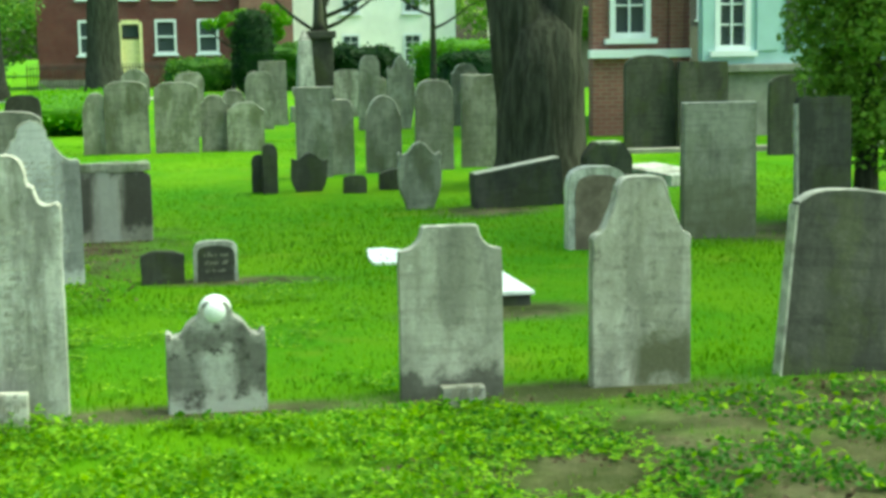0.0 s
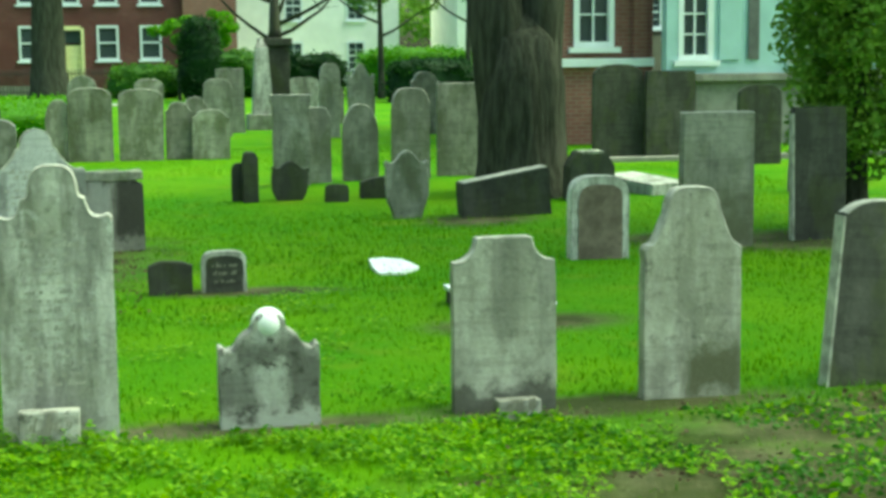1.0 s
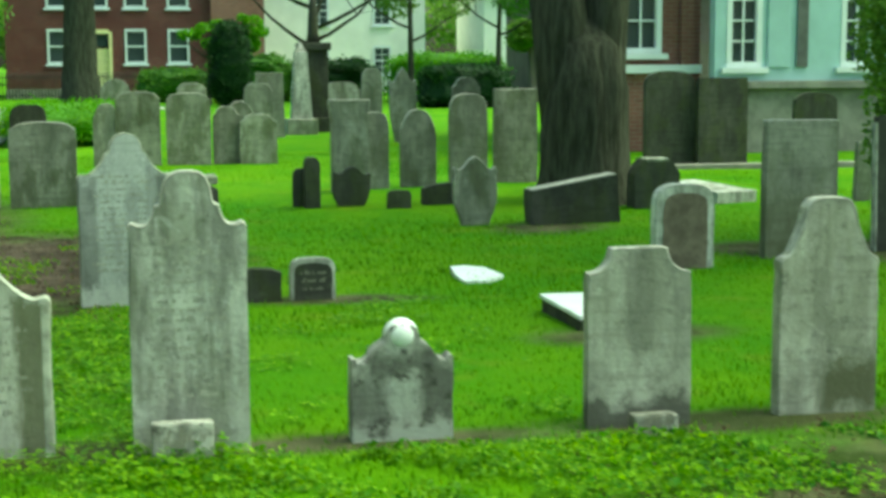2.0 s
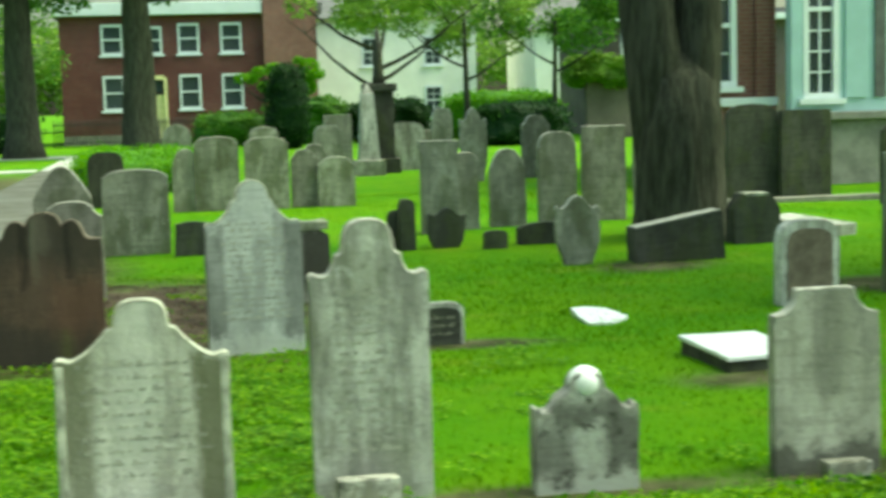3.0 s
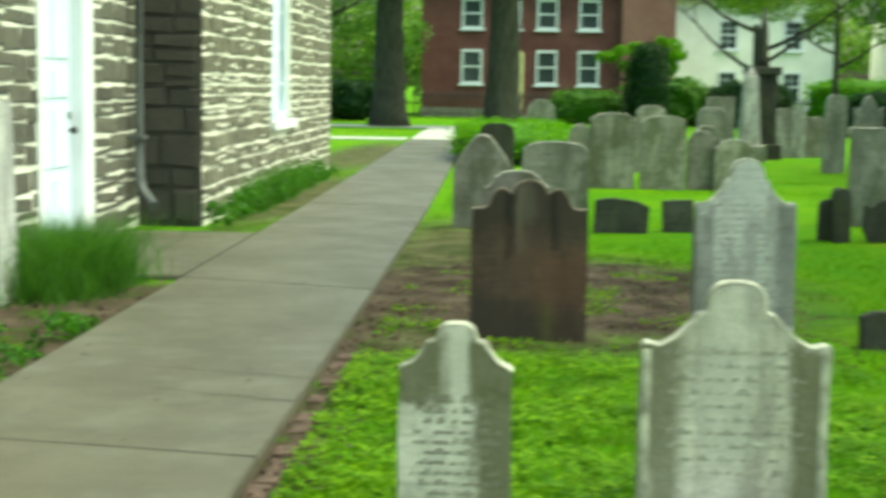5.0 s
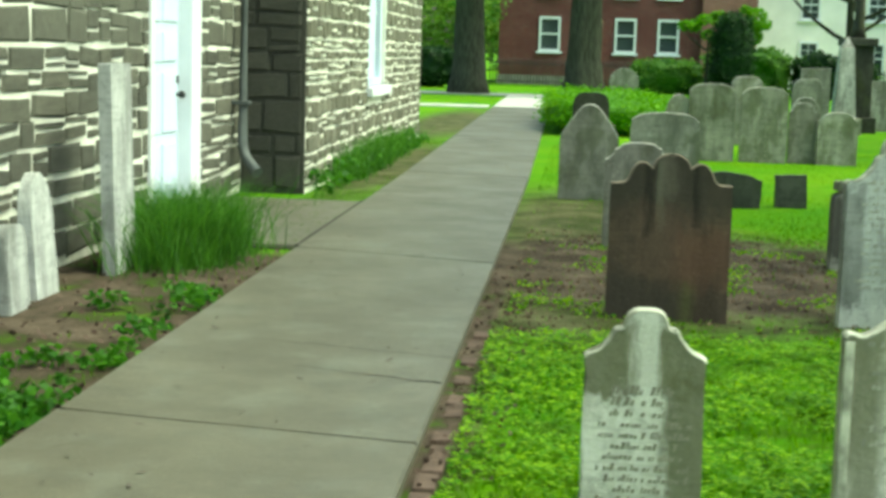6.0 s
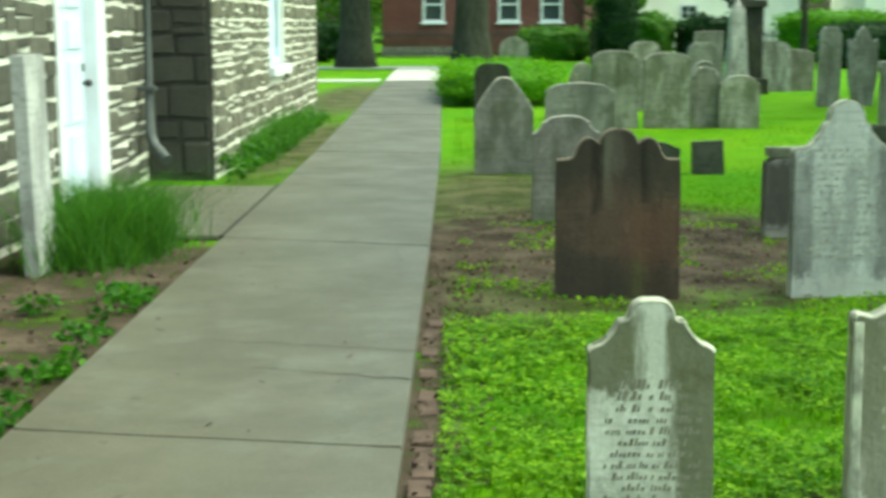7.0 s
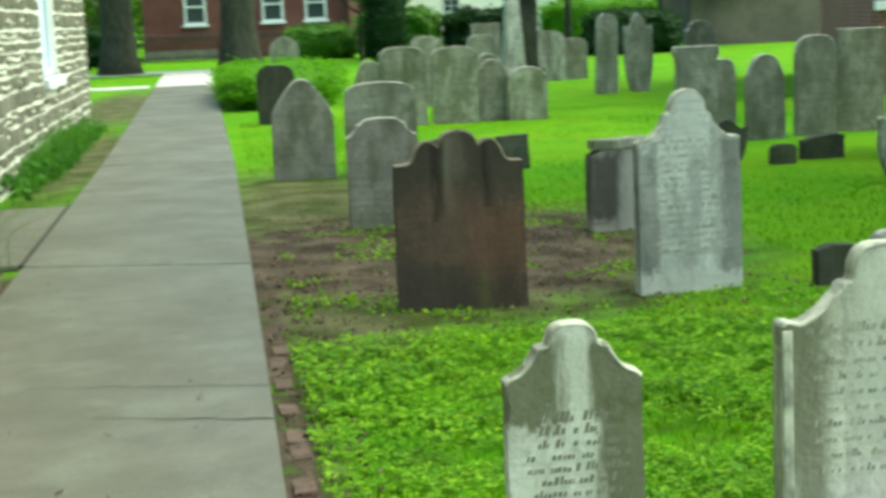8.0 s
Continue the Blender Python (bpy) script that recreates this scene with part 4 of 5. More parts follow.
headstone("low_arch", 1.5, 5.6, 0.74, 0.97, "green_grey", "broad low-arched greenish grey headstone", 0.1)
headstone("table", 2.2, 5.14, 0.58, 0.38, "dark", "low dark leaning stone on the lawn", 0.12, tilt=3, skew=-0.05)
headstone("flat", 2.85, 5.4, 0.33, 0.36, "dark", "small dark square stone on the lawn", 0.12, tilt=-2)

# ---- middle of the lawn ----
headstone("shield", 5.86, 2.65, 0.46, 0.68, "green_grey", "shield-shaped carved headstone with curled shoulders", 0.1, lean=-3)
headstone("arch", 4.44, 4.62, 0.17, 0.58, "dark", "narrow dark post-like stone with a pale top", 0.26)
headstone("arch", 4.36, 4.75, 0.24, 0.45, "dark", "low dark rounded stone beside the post", 0.08)
headstone("shield", 4.87, 4.6, 0.44, 0.47, "dark", "broken dark stone with rough outline", 0.1, tilt=3)
headstone("arch", 5.37, 4.3, 0.26, 0.22, "dark", "tiny dark round stone in the grass", 0.1)
headstone("table", 5.9, 4.6, 0.43, 0.26, "dark", "low rough dark stone in the grass", 0.16, skew=0.12)
headstone("flat", 6.87, 2.62, 0.92, 0.42, "dark", "low broad mossy block tilted in the grass", 0.3, tilt=-4, skew=0.1)
# Worn top of the block, painted paler for the skylight on it.
bm = box(-0.44, 0.44, -0.153, 0.1, 0.412, 0.424, 0.003)
for v in bm.verts:
    v.co.z += v.co.x * 0.1
part("worn_top", bm, M["dull_rim"], bpy.data.objects[f"headstone.{STONES - 1:03d}"], "pale worn top edge with skylight in its colour")
headstone("chamfer", 8.17, 3.89, 0.52, 0.55, "dark", "dark block-shaped stone with a pale worn, skylit top", 0.3)
# Skylight on the flat top is put into this pale strip too.
part("worn_top", box(-0.13, 0.13, -0.153, 0.1, 0.525, 0.555, 0.004), M["pale_rim"], bpy.data.objects[f"headstone.{STONES - 1:03d}"], "pale worn top with skylight in its colour")


def ledger(x, y, w, d, h, turn, mat, label, tilt=0.0, lean=0.0, low=-0.06):
    bm = box(-w / 2, w / 2, -d / 2, d / 2, low, h, 0.008)
    bmesh.ops.subdivide_edges(bm, edges=[e for e in bm.edges if e.calc_length() > 0.1], cuts=3, use_grid_fill=True)
    for v in bm.verts:
        v.co += noise.noise_vector(v.co * 6 + Vector((x, y, 0))) * 0.008
    ob = part("ledger_stone", bm, M[mat])
    ob.matrix_world = pose(x, y, GROUND, lean, tilt, turn)
    return tagged(ob, label, "ledger stone", "flat stones in the lawn")


bm = bmesh.new()
rim = [bm.verts.new((u * 0.44, v * 0.66, -0.05)) for u, v in ((-0.5, 0.42), (-0.3, -0.15), (-0.1, -0.48), (0.3, -0.42), (0.5, -0.05), (0.12, 0.4), (-0.25, 0.5))]
up = bmesh.ops.extrude_face_region(bm, geom=[bm.faces.new(rim)], use_keep_orig=True)
for v in up["geom"]:
    if isinstance(v, bmesh.types.BMVert):
        v.co.z = 0.018
bmesh.ops.recalc_face_normals(bm, faces=bm.faces[:])
sliver = part("ledger_stone", bm, M["white_slab"])
sliver.matrix_world = pose(5.06, -0.93, GROUND, 3, 0, -18)
tagged(sliver, "small broken white marble slab sunk in the lawn", "ledger stone", "flat stones in the lawn")
ledger(5.38, -3.05, 0.52, 0.78, 0.115, 3, "white_slab", "raised pale marble ledger slab on a dark base", lean=1, low=0.085)
ledger(5.38, -3.04, 0.49, 0.74, 0.083, 3, "dark", "dark base block under the marble ledger slab")
ledger(9.05, 4.6, 0.6, 1.1, 0.17, 20, "marble", "pale flat ledger stone on a low base", lean=3)

# ---- back rows ----
headstone("cap", 5.07, 6.12, 0.49, 1.11, "grey", "stout grey headstone with a broad flat cap", 0.16, base=GROUND + 0.06)
headstone("arch", 5.42, 6.31, 0.33, 0.95, "grey", "grey arched headstone close beside the capped one", 0.1, base=GROUND + 0.06)
headstone("point", 5.97, 6.4, 0.45, 0.98, "grey", "slim grey pointed headstone in the tall row", 0.1, base=GROUND + 0.06)
headstone("arch", 6.65, 6.59, 0.49, 1.16, "grey", "tall round-headed grey headstone in the tall row", 0.1, base=GROUND + 0.06)
headstone("flat", 7.36, 6.97, 0.57, 1.21, "grey", "tall flat-topped grey headstone in the tall row", 0.1, base=GROUND + 0.06)
headstone("flat", 8.05, 6.97, 0.57, 1.19, "grey", "flat-topped grey headstone beside the big tree", 0.1, base=GROUND + 0.06)
headstone("low_arch", 10.65, 10.25, 0.82, 1.47, "dark", "tall dark headstone with a shallow arched top", 0.12)
headstone("flat", 11.45, 10.1, 0.81, 1.36, "dark", "broad dark flat-topped headstone", 0.12)
headstone("low_arch", 12.2, 8.4, 0.66, 1.16, "dark", "dark headstone before the bay window house", 0.1)
headstone("point", 2.07, 12.4, 0.42, 1.0, "grey", "slim pointed grey headstone in the long row", 0.1)
headstone("low_arch", 2.56, 12.35, 0.7, 1.18, "green_grey", "broad low-arched headstone in the long row", 0.1)
headstone("low_arch", 3.35, 12.35, 0.7, 1.15, "green_grey", "low-arched headstone with pale carving in the long row", 0.1)
headstone("step", 3.95, 12.5, 0.42, 0.93, "grey", "stepped grey headstone in the long row", 0.1)
headstone("step", 4.46, 12.4, 0.6, 0.8, "green_grey", "short grey headstone with cut corners in the long row", 0.1)
headstone("arch", 0.75, 14.2, 0.6, 0.94, "dark", "dark round-headed stone by the clipped hedge", 0.1)
headstone("gothic", 1.87, 36.0, 0.9, 1.15, "grey", "grey pointed stone beyond the hedge", 0.15)
headstone("arch", 7.38, 24.3, 0.85, 1.15, "marble", "pale arched stone deep in the churchyard", 0.15)
headstone("arch", 8.0, 24.6, 0.8, 0.95, "grey", "grey arched stone deep in the churchyard", 0.15)
for k, (xx, yy, ww, hh, st) in enumerate(((7.15, 18.0, 0.42, 1.5, "arch"), (7.85, 18.2, 0.58, 1.5, "shield"), (3.55, 17.0, 0.55, 1.25, "low_arch"), (4.35, 15.0, 0.5, 0.95, "point"), (5.0, 19.5, 0.6, 1.2, "arch"), (5.4, 21.0, 0.6, 1.4, "flat"), (9.3, 19.0, 0.6, 1.3, "step"))):
    headstone(st, xx, yy, ww, hh, "grey", "grey headstone in the rows by the hedge", 0.12, tilt=(-1) ** k)


def obelisk():
    ob = thing("obelisk", pose(6.2, 22.3, GROUND), "tall tapering pale stone obelisk on a plinth", "obelisk")
    bm = bmesh.new()
    part("plinth", box(-0.35, 0.35, -0.35, 0.35, -0.1, 0.352, 0.02), M["grey"], ob)
    bmesh.ops.create_cone(bm, cap_ends=True, segments=4, radius1=0.33, radius2=0.2, depth=1.5, matrix=pose(0, 0, 1.1, 0, 0, 45))
    part("shaft", bm, M["marble"], ob)
    bm = bmesh.new()
    bmesh.ops.create_cone(bm, cap_ends=True, segments=4, radius1=0.2, radius2=0.0, depth=0.26, matrix=pose(0, 0, 1.98, 0, 0, 45))
    part("cap", bm, M["marble"], ob)


obelisk()


def stone_pillar():
    ob = thing("pillar_monument", pose(6.62, 23.4, GROUND), "dark stone pier monument with a slender pointed finial", "monument")
    part("plinth", box(-0.42, 0.42, -0.42, 0.42, -0.1, 0.35, 0.02), M["dark"], ob)
    part("shaft", box(-0.31, 0.31, -0.31, 0.31, 0.35, 1.9, 0.02), M["dark"], ob)
    part("cap", box(-0.38, 0.38, -0.38, 0.38, 1.9, 2.08, 0.03), M["dark"], ob)
    bm = bmesh.new()
    tube(bm, [(0, 0, 2.08), (0, 0, 2.3), (0, 0, 2.9), (0, 0, 3.4)], [0.17, 0.13, 0.1, 0.02], 8)
    part("finial", bm, M["dark"], ob)


stone_pillar()


# stones that lean on the church wall
def leaning(x, y, w, h, lean_deg, mat, label, style="flat", thick=0.09):
    ob = new("leaning_stone", mesh_of(headstone_mesh(style, w, h, thick, int(10 * y) % 17), "leaning_stone"))
    ob.data.materials.append(M[mat])
    ob.matrix_world = pose(x, y, GROUND, 0, 0, 90) @ pose(0, 0, 0, -lean_deg, 0, 0)
    return tagged(ob, label, "gravestone", "stones leaning on the church wall")


leaning(-2.55, -0.78, 0.46, 1.42, 1.5, "white_marble", "long pale stone slab leaning on the church wall")
leaning(-2.68, -1.95, 0.38, 0.76, 4, "white_marble", "pale pointed stone leaning on the church wall", "gothic")
leaning(-2.66, -2.5, 0.32, 0.5, 3, "white_marble", "small yellowish white stone leaning on the church wall", "arch", 0.12)


# ---- houses ----
def sash_window(parent, x, z, w, h, y=0.0, rows=2, cols=2, mat="white_paint"):
    """A sash window on a wall that faces -y, its lower left corner at x, z."""
    d = new("window")
    d.parent = parent
    d.location = (x, y, z)
    for x0 in (0, w - 0.1):
        part("stile", box(x0, x0 + 0.1, -0.06, 0.1, 0, h), M[mat], d)
    part("top_rail", box(0.1, w - 0.1, -0.06, 0.1, h - 0.12, h), M[mat], d)
    part("bottom_rail", box(0.1, w - 0.1, -0.06, 0.1, 0, 0.1), M[mat], d)
    part("meeting_rail", box(0.1, w - 0.1, -0.02, 0.06, h / 2 - 0.04, h / 2 + 0.04), M[mat], d)
    for k in range(1, cols):
        xx = 0.1 + (w - 0.2) * k / cols
        part("glazing_bar", box(xx - 0.015, xx + 0.015, 0.0, 0.05, 0.1, h - 0.12), M[mat], d)
    for k in range(1, rows * 2):
        if k != rows:
            zz = 0.1 + (h - 0.22) * k / (rows * 2)
            part("glazing_bar", box(0.1, w - 0.1, 0.002, 0.046, zz - 0.015, zz + 0.015), M[mat], d)
    part("sill", box(-0.1, w + 0.1, -0.14, 0.1, -0.1, -0.002), M[mat], d)
    part("pane", box(0.1, w - 0.1, 0.06, 0.075, 0.1, h - 0.12), M["glass"], d)
    part("curtain", box(0.12, w - 0.12, 0.09, 0.099, h * 0.45, h - 0.13), M["curtain"], d)
    return d


def wall_with_holes(x0, x1, z0, z1, holes, y0=0.0, y1=0.3):
    """A wall facing -y with rectangular openings (x0, x1, z0, z1)."""
    xs = sorted({x0, x1, *(h[0] for h in holes), *(h[1] for h in holes)})
    zs = sorted({z0, z1, *(h[2] for h in holes), *(h[3] for h in holes)})
    bm = bmesh.new()
    for a, b in zip(xs, xs[1:]):
        for c, d in zip(zs, zs[1:]):
            if not any(h[0] < (a + b) / 2 < h[1] and h[2] < (c + d) / 2 < h[3] for h in holes):
                add_box(bm, a, b, y0, y1, c, d)
    bmesh.ops.remove_doubles(bm, verts=bm.verts[:], dist=1e-5)
    return bm


def red_house():
    h = thing("brick_house", pose(-3.42, 61.0, GROUND), "two-storey red brick house with white sash windows and a cornice", "house")
    wins = []
    for x in (1.89, 5.44, 7.43):
        for z, tall in ((1.6, 1.62), (4.2, 1.42)):
            wins.append((x, x + 1.0, z, z + tall))
    door = (3.75, 4.85, 0.2, 3.1)
    extra = [(3.9, 4.7, 4.2, 5.5)]
    part("wall", wall_with_holes(0, 12.0, -0.3, 6.0, wins + [door] + extra), M["red_brick"], h)
    part("side_wall", box(0, 0.3, 0.302, 8, -0.3, 6.0), M["red_brick"], h)
    part("side_wall", box(11.7, 12.0, 0.302, 8, -0.3, 6.0), M["red_brick"], h)
    part("back_wall", box(0.302, 11.698, 7.7, 8, -0.3, 6.0), M["red_brick"], h)
    part("base_course", box(-0.03, 3.3, -0.03, 0, -0.3, 0.45), M["base_stone"], h)
    part("cornice", box(-0.3, 9.4, -0.45, 0.0, 6.02, 6.6, 0.03), M["white_paint"], h, "white painted cornice")
    part("roof", box(-0.3, 12.3, 0.004, 8.2, 6.004, 6.5), M["roof"], h)
    part("chimney_wall", box(9.45, 11.95, -0.5, -0.004, -0.3, 9.0), M["pink_brick"], h, "projecting brick chimney breast")
    for x0, x1, z0, z1 in wins + extra:
        sash_window(h, x0, z0, x1 - x0, z1 - z0, rows=1, cols=1)
    d = new("door")
    d.parent = h
    d.location = (door[0], 0, door[2])
    part("leaf", box(0.14, 0.96, 0.08, 0.14, 0, 2.1), M["yellow_door"], d)
    part("transom", box(0.14, 0.96, 0.08, 0.12, 2.2, 2.8), M["glass"], d)
    part("surround", add_box(add_box(box(0, 0.14, -0.12, 0.1, -0.2, 2.9), 0.96, 1.1, -0.12, 0.1, -0.2, 2.9), 0.14, 0.96, -0.12, 0.1, 2.8, 3.0), M["yellow_door"], d, "pale yellow door surround")
    for zz in (0.25, 1.2):
        part("panel", box(0.3, 0.8, 0.06, 0.085, zz, zz + 0.7), M["yellow_door"], d)
    part("step", box(-0.2, 1.3, -0.7, 0, -0.5, -0.02), M["base_stone"], d)


red_house()


def cream_house(x, y, w, h, label, bays, mat="cream"):
    ob = thing("cream_house", pose(x, y, GROUND), label, "house", "houses behind the churchyard")
    wins = [(a, a + 1.0, z, z + 1.6) for a in bays for z in (0.9, 3.6) if z + 2 < h]
    part("wall", wall_with_holes(0, w, -0.3, h, wins), M[mat], ob)
    part("side_wall", box(0, 0.3, 0.302, 7, -0.3, h), M[mat], ob)
    part("side_wall", box(w - 0.3, w, 0.302, 7, -0.3, h), M[mat], ob)
    bm = bmesh.new()
    vs = [bm.verts.new(p) for p in ((-0.4, -0.5, h), (w + 0.4, -0.5, h), (w + 0.4, 3.5, h + 2.2), (-0.4, 3.5, h + 2.2), (-0.4, 7.5, h), (w + 0.4, 7.5, h))]
    for f in ((0, 1, 2, 3), (3, 2, 5, 4), (0, 3, 4), (1, 5, 2), (0, 4, 5, 1)):
        bm.faces.new([vs[i] for i in f])
    bmesh.ops.recalc_face_normals(bm, faces=bm.faces[:])
    part("roof", bm, M["roof"], ob)
    for x0, x1, z0, z1 in wins:
        sash_window(ob, x0, z0, 1.0, z1 - z0)
    return ob


cream_house(8.6, 70, 9.5, 6.2, "white rendered house half hidden by trees", (3.2, 6.6), "cream")
cream_house(20.5, 66, 9.0, 5.2, "pale cream house behind the hedges", (1.5, 4.0, 6.5), "cream")
cream_house(-22, 70, 12, 6.5, "pale house beyond the trees", (2, 5, 8), "pink_brick")


def bay_house():
    h = thing("bay_window_house", pose(12.5, 13.0, GROUND), "brick house with a teal panelled bay window on a stone base", "house")
    wins = [(-1.5, -0.75, 1.75, 3.9)]
    part("wall", wall_with_holes(-1.8, 0.0, -0.2, 8.0, wins, 0.8, 1.1), M["pink_brick"], h)
    part("wall", box(8.0, 14.0, 0.8, 1.1, -0.2, 8.0), M["pink_brick"], h)
    bm = box(-1.8, -1.5, 1.102, 9, -0.2, 8.0)
    for v in bm.verts:
        v.co.x += 0.3 * (v.co.y - 1.102)
    part("side_wall", bm, M["pink_brick"], h)
    part("pilaster", box(-0.4, -0.15, 0.7, 0.796, -0.2, 8.0, 0.01), M["pink_brick"], h)
    part("water_table", box(-1.9, -0.02, 0.66, 0.796, 1.4, 1.55, 0.01), M["white_paint"], h, "pale painted ledge")
    part("bay_base", box(0.0, 8.0, 0.1, 1.1, -0.3, 1.12), M["base_stone"], h, "stone base of the bay")
    part("bay_ledge", box(-0.08, 8.1, -0.03, 1.1, 1.124, 1.26, 0.02), M["base_stone"], h)
    bw = [(0.24, 0.9, 1.5, 4.6), (2.4, 3.06, 1.5, 4.6), (4.6, 5.26, 1.5, 4.6)]
    bay = part("bay_wall", wall_with_holes(0.02, 7.98, 1.264, 6.5, bw, 0.15, 0.4), M["teal"], h, "teal painted panelled bay")
    for x in (1.0, 3.15, 5.4):
        part("panel", box(x, x + 0.4, 0.11, 0.146, 1.5, 4.6, 0.01), M["teal"], bay)
        part("panel", box(x + 0.55, x + 0.76, 0.11, 0.146, 1.5, 4.6, 0.01), M["roof"], bay, "dark narrow shutter")
    for x0, x1, z0, z1 in bw:
        sash_window(h, x0, z0, x1 - x0, z1 - z0, 0.2, 4, 2)
    for x0, x1, z0, z1 in wins:
        sash_window(h, x0, z0, x1 - x0, z1 - z0, 0.8, 2, 2)
    part("roof", box(-1.9, 14.3, -0.3, 3.0, 8.004, 8.3), M["roof"], h)


bay_house()
curb = part("kerb", box(9.3, 15.5, 9.3, 9.5, -0.1, 0.03, 0.02), M["base_stone"])
tagged(curb, "low dark stone kerb before the house", "kerb", kind="structure")


def iron_fence(x0, x1, y):
    f = thing("iron_fence", pose(x0, y, GROUND), "black iron picket fence before the brick house", "fence")
    L = x1 - x0
    for z in (0.2, 1.0):
        part("rail", box(0, L, -0.015, 0.015, z, z + 0.035), M["iron"], f)
    bm = bmesh.new()
    tube(bm, [(0, 0, -0.1), (0, 0, 1.15), (0, 0, 1.25)], [0.024, 0.024, 0.004], 6)
    me = mesh_of(bm, "picket")
    me.materials.append(M["iron"])
    for k in range(int(L / 0.14)):
        p = new("picket", me)
        p.parent = f
        p.location = (k * 0.14 + 0.05, 0, 0)
    return f




def dark_house():
    h = thing("dark_house", pose(18.9, 48.0, GROUND), "dark brown rendered house with a white eave behind a wall", "house")
    part("wall", wall_with_holes(0.6, 12, -0.3, 4.8, [(2.5, 3.4, 2.7, 4.1), (6, 6.9, 2.7, 4.1)], 1.5, 1.8), M["dark_render"], h)
    part("garden_wall", box(-1.0, 12, -1.6, -1.2, -0.3, 2.35), M["dark_render"], h)
    part("side_wall", box(0.6, 0.9, 1.802, 9, -0.3, 4.8), M["dark_render"], h)
    part("eave", box(0.3, 12.3, 1.0, 1.5, 4.7, 4.95, 0.02), M["white_paint"], h, "white painted eave")
    part("roof", box(0.3, 12.3, 1.504, 9, 4.804, 5.2), M["roof"], h)
    part("post", box(1.2, 1.34, 0.9, 1.04, -0.1, 4.7), M["white_paint"], h, "white porch post")
    for x in (2.5, 6.0):
        sash_window(h, x, 2.7, 0.9, 1.4, 1.5)


dark_house()
iron_fence(-3.6, 8.6, 57.0)
iron_fence(9.5, 16.0, 52.0)


# ---- hedges, shrubs, trees ----
def hedge(x0, x1, y0, y1, h, mat, label, leaves, size, z0=0.0, name="hedge", rough=0.12, seed=3, square=0.55):
    root = thing(name, pose((x0 + x1) / 2, (y0 + y1) / 2, GROUND), label, "hedge")
    w, d = (x1 - x0) / 2, (y1 - y0) / 2
    bm = bmesh.new()
    bmesh.ops.create_icosphere(bm, subdivisions=4, radius=1)
    for v in bm.verts:
        k = square
        p = Vector((math.copysign(abs(v.co.x) ** k, v.co.x) * w, math.copysign(abs(v.co.y) ** k, v.co.y) * d, z0 + (h - z0) / 2 + math.copysign(abs(v.co.z) ** k, v.co.z) * (h - z0) / 2))
        v.co = p * 0.97 + noise.noise_vector(p * 1.7) * rough
    core = part("core", bm, M[mat], root)
    pts = [v.co.copy() for v in core.data.vertices]

    def place(rnd):
        p = rnd.choice(pts)
        return (p.x + rnd.gauss(0, w * 0.06 + 0.04), p.y + rnd.gauss(0, d * 0.06 + 0.04), max(0.02, p.z + rnd.gauss(0, 0.06)))

    leaf_cloud("leaves", leaves, M[mat], place, size, root, seed)
    return root


hedge(-0.15, 2.25, 17.8, 25.6, 0.74, "hedge_bright", "low flat-topped bright green clipped hedge by the path", 14000, 0.07, z0=0.14, rough=0.07)
hedge(12.7, 17.4, 48, 51, 2.0, "hedge_bright", "rounded clipped green hedge beyond the stones", 5000, 0.14, seed=4)
hedge(17.2, 20.2, 45.8, 47.4, 3.3, "leaf_light", "round green shrub on top of the dark garden wall", 3500, 0.16, z0=2.2, seed=5, rough=0.3, name="shrub")
hedge(12.4, 15.6, 40, 42, 1.5, "leaf_dark", "dark low hedge beyond the stones", 4000, 0.14, seed=8, rough=0.3)
hedge(5.5, 8.8, 50, 52, 1.9, "leaf_mid", "green shrubs before the brick house", 4500, 0.14, seed=6, rough=0.35)
hedge(2.6, 5.4, 51, 53, 1.35, "leaf_mid", "green shrubs along the iron fence", 4000, 0.13, seed=7, rough=0.3)
hedge(5.2, 6.75, 44.5, 45.8, 3.2, "leaf_dark", "dark clipped evergreen with a rounded point", 5000, 0.12, seed=9, rough=0.12, name="evergreen", square=0.85)
hedge(-16.0, -4.0, 50, 51.5, 1.7, "leaf_dark", "dark hedge along the street beyond the church", 6000, 0.16, seed=12, rough=0.3)
hedge(9.0, 12.2, 50, 52, 1.7, "leaf_dark", "dark shrubs before the white house", 4000, 0.16, seed=10, rough=0.4)


def arborvitae():
    root = thing("evergreen_tree", pose(9.75, 0.65, GROUND), "bushy bright green evergreen tree above dark stones", "tree")
    bm = bmesh.new()
    tube(bm, [(0, 0, -0.2), (0.02, 0, 1.5), (0, 0, 4.5)], [0.14, 0.11, 0.04], 10, 0.1)
    part("trunk", bm, M["bark"], root)
    spec = crown_clumps(21, 75, (0, 0, 2.45), (0.85, 0.8, 1.9), 0.25, 0.42, 1.1)
    leaf_cloud("crown", 34000, M["leaf_light"], clumps(spec), 0.07, root, 21)


arborvitae()



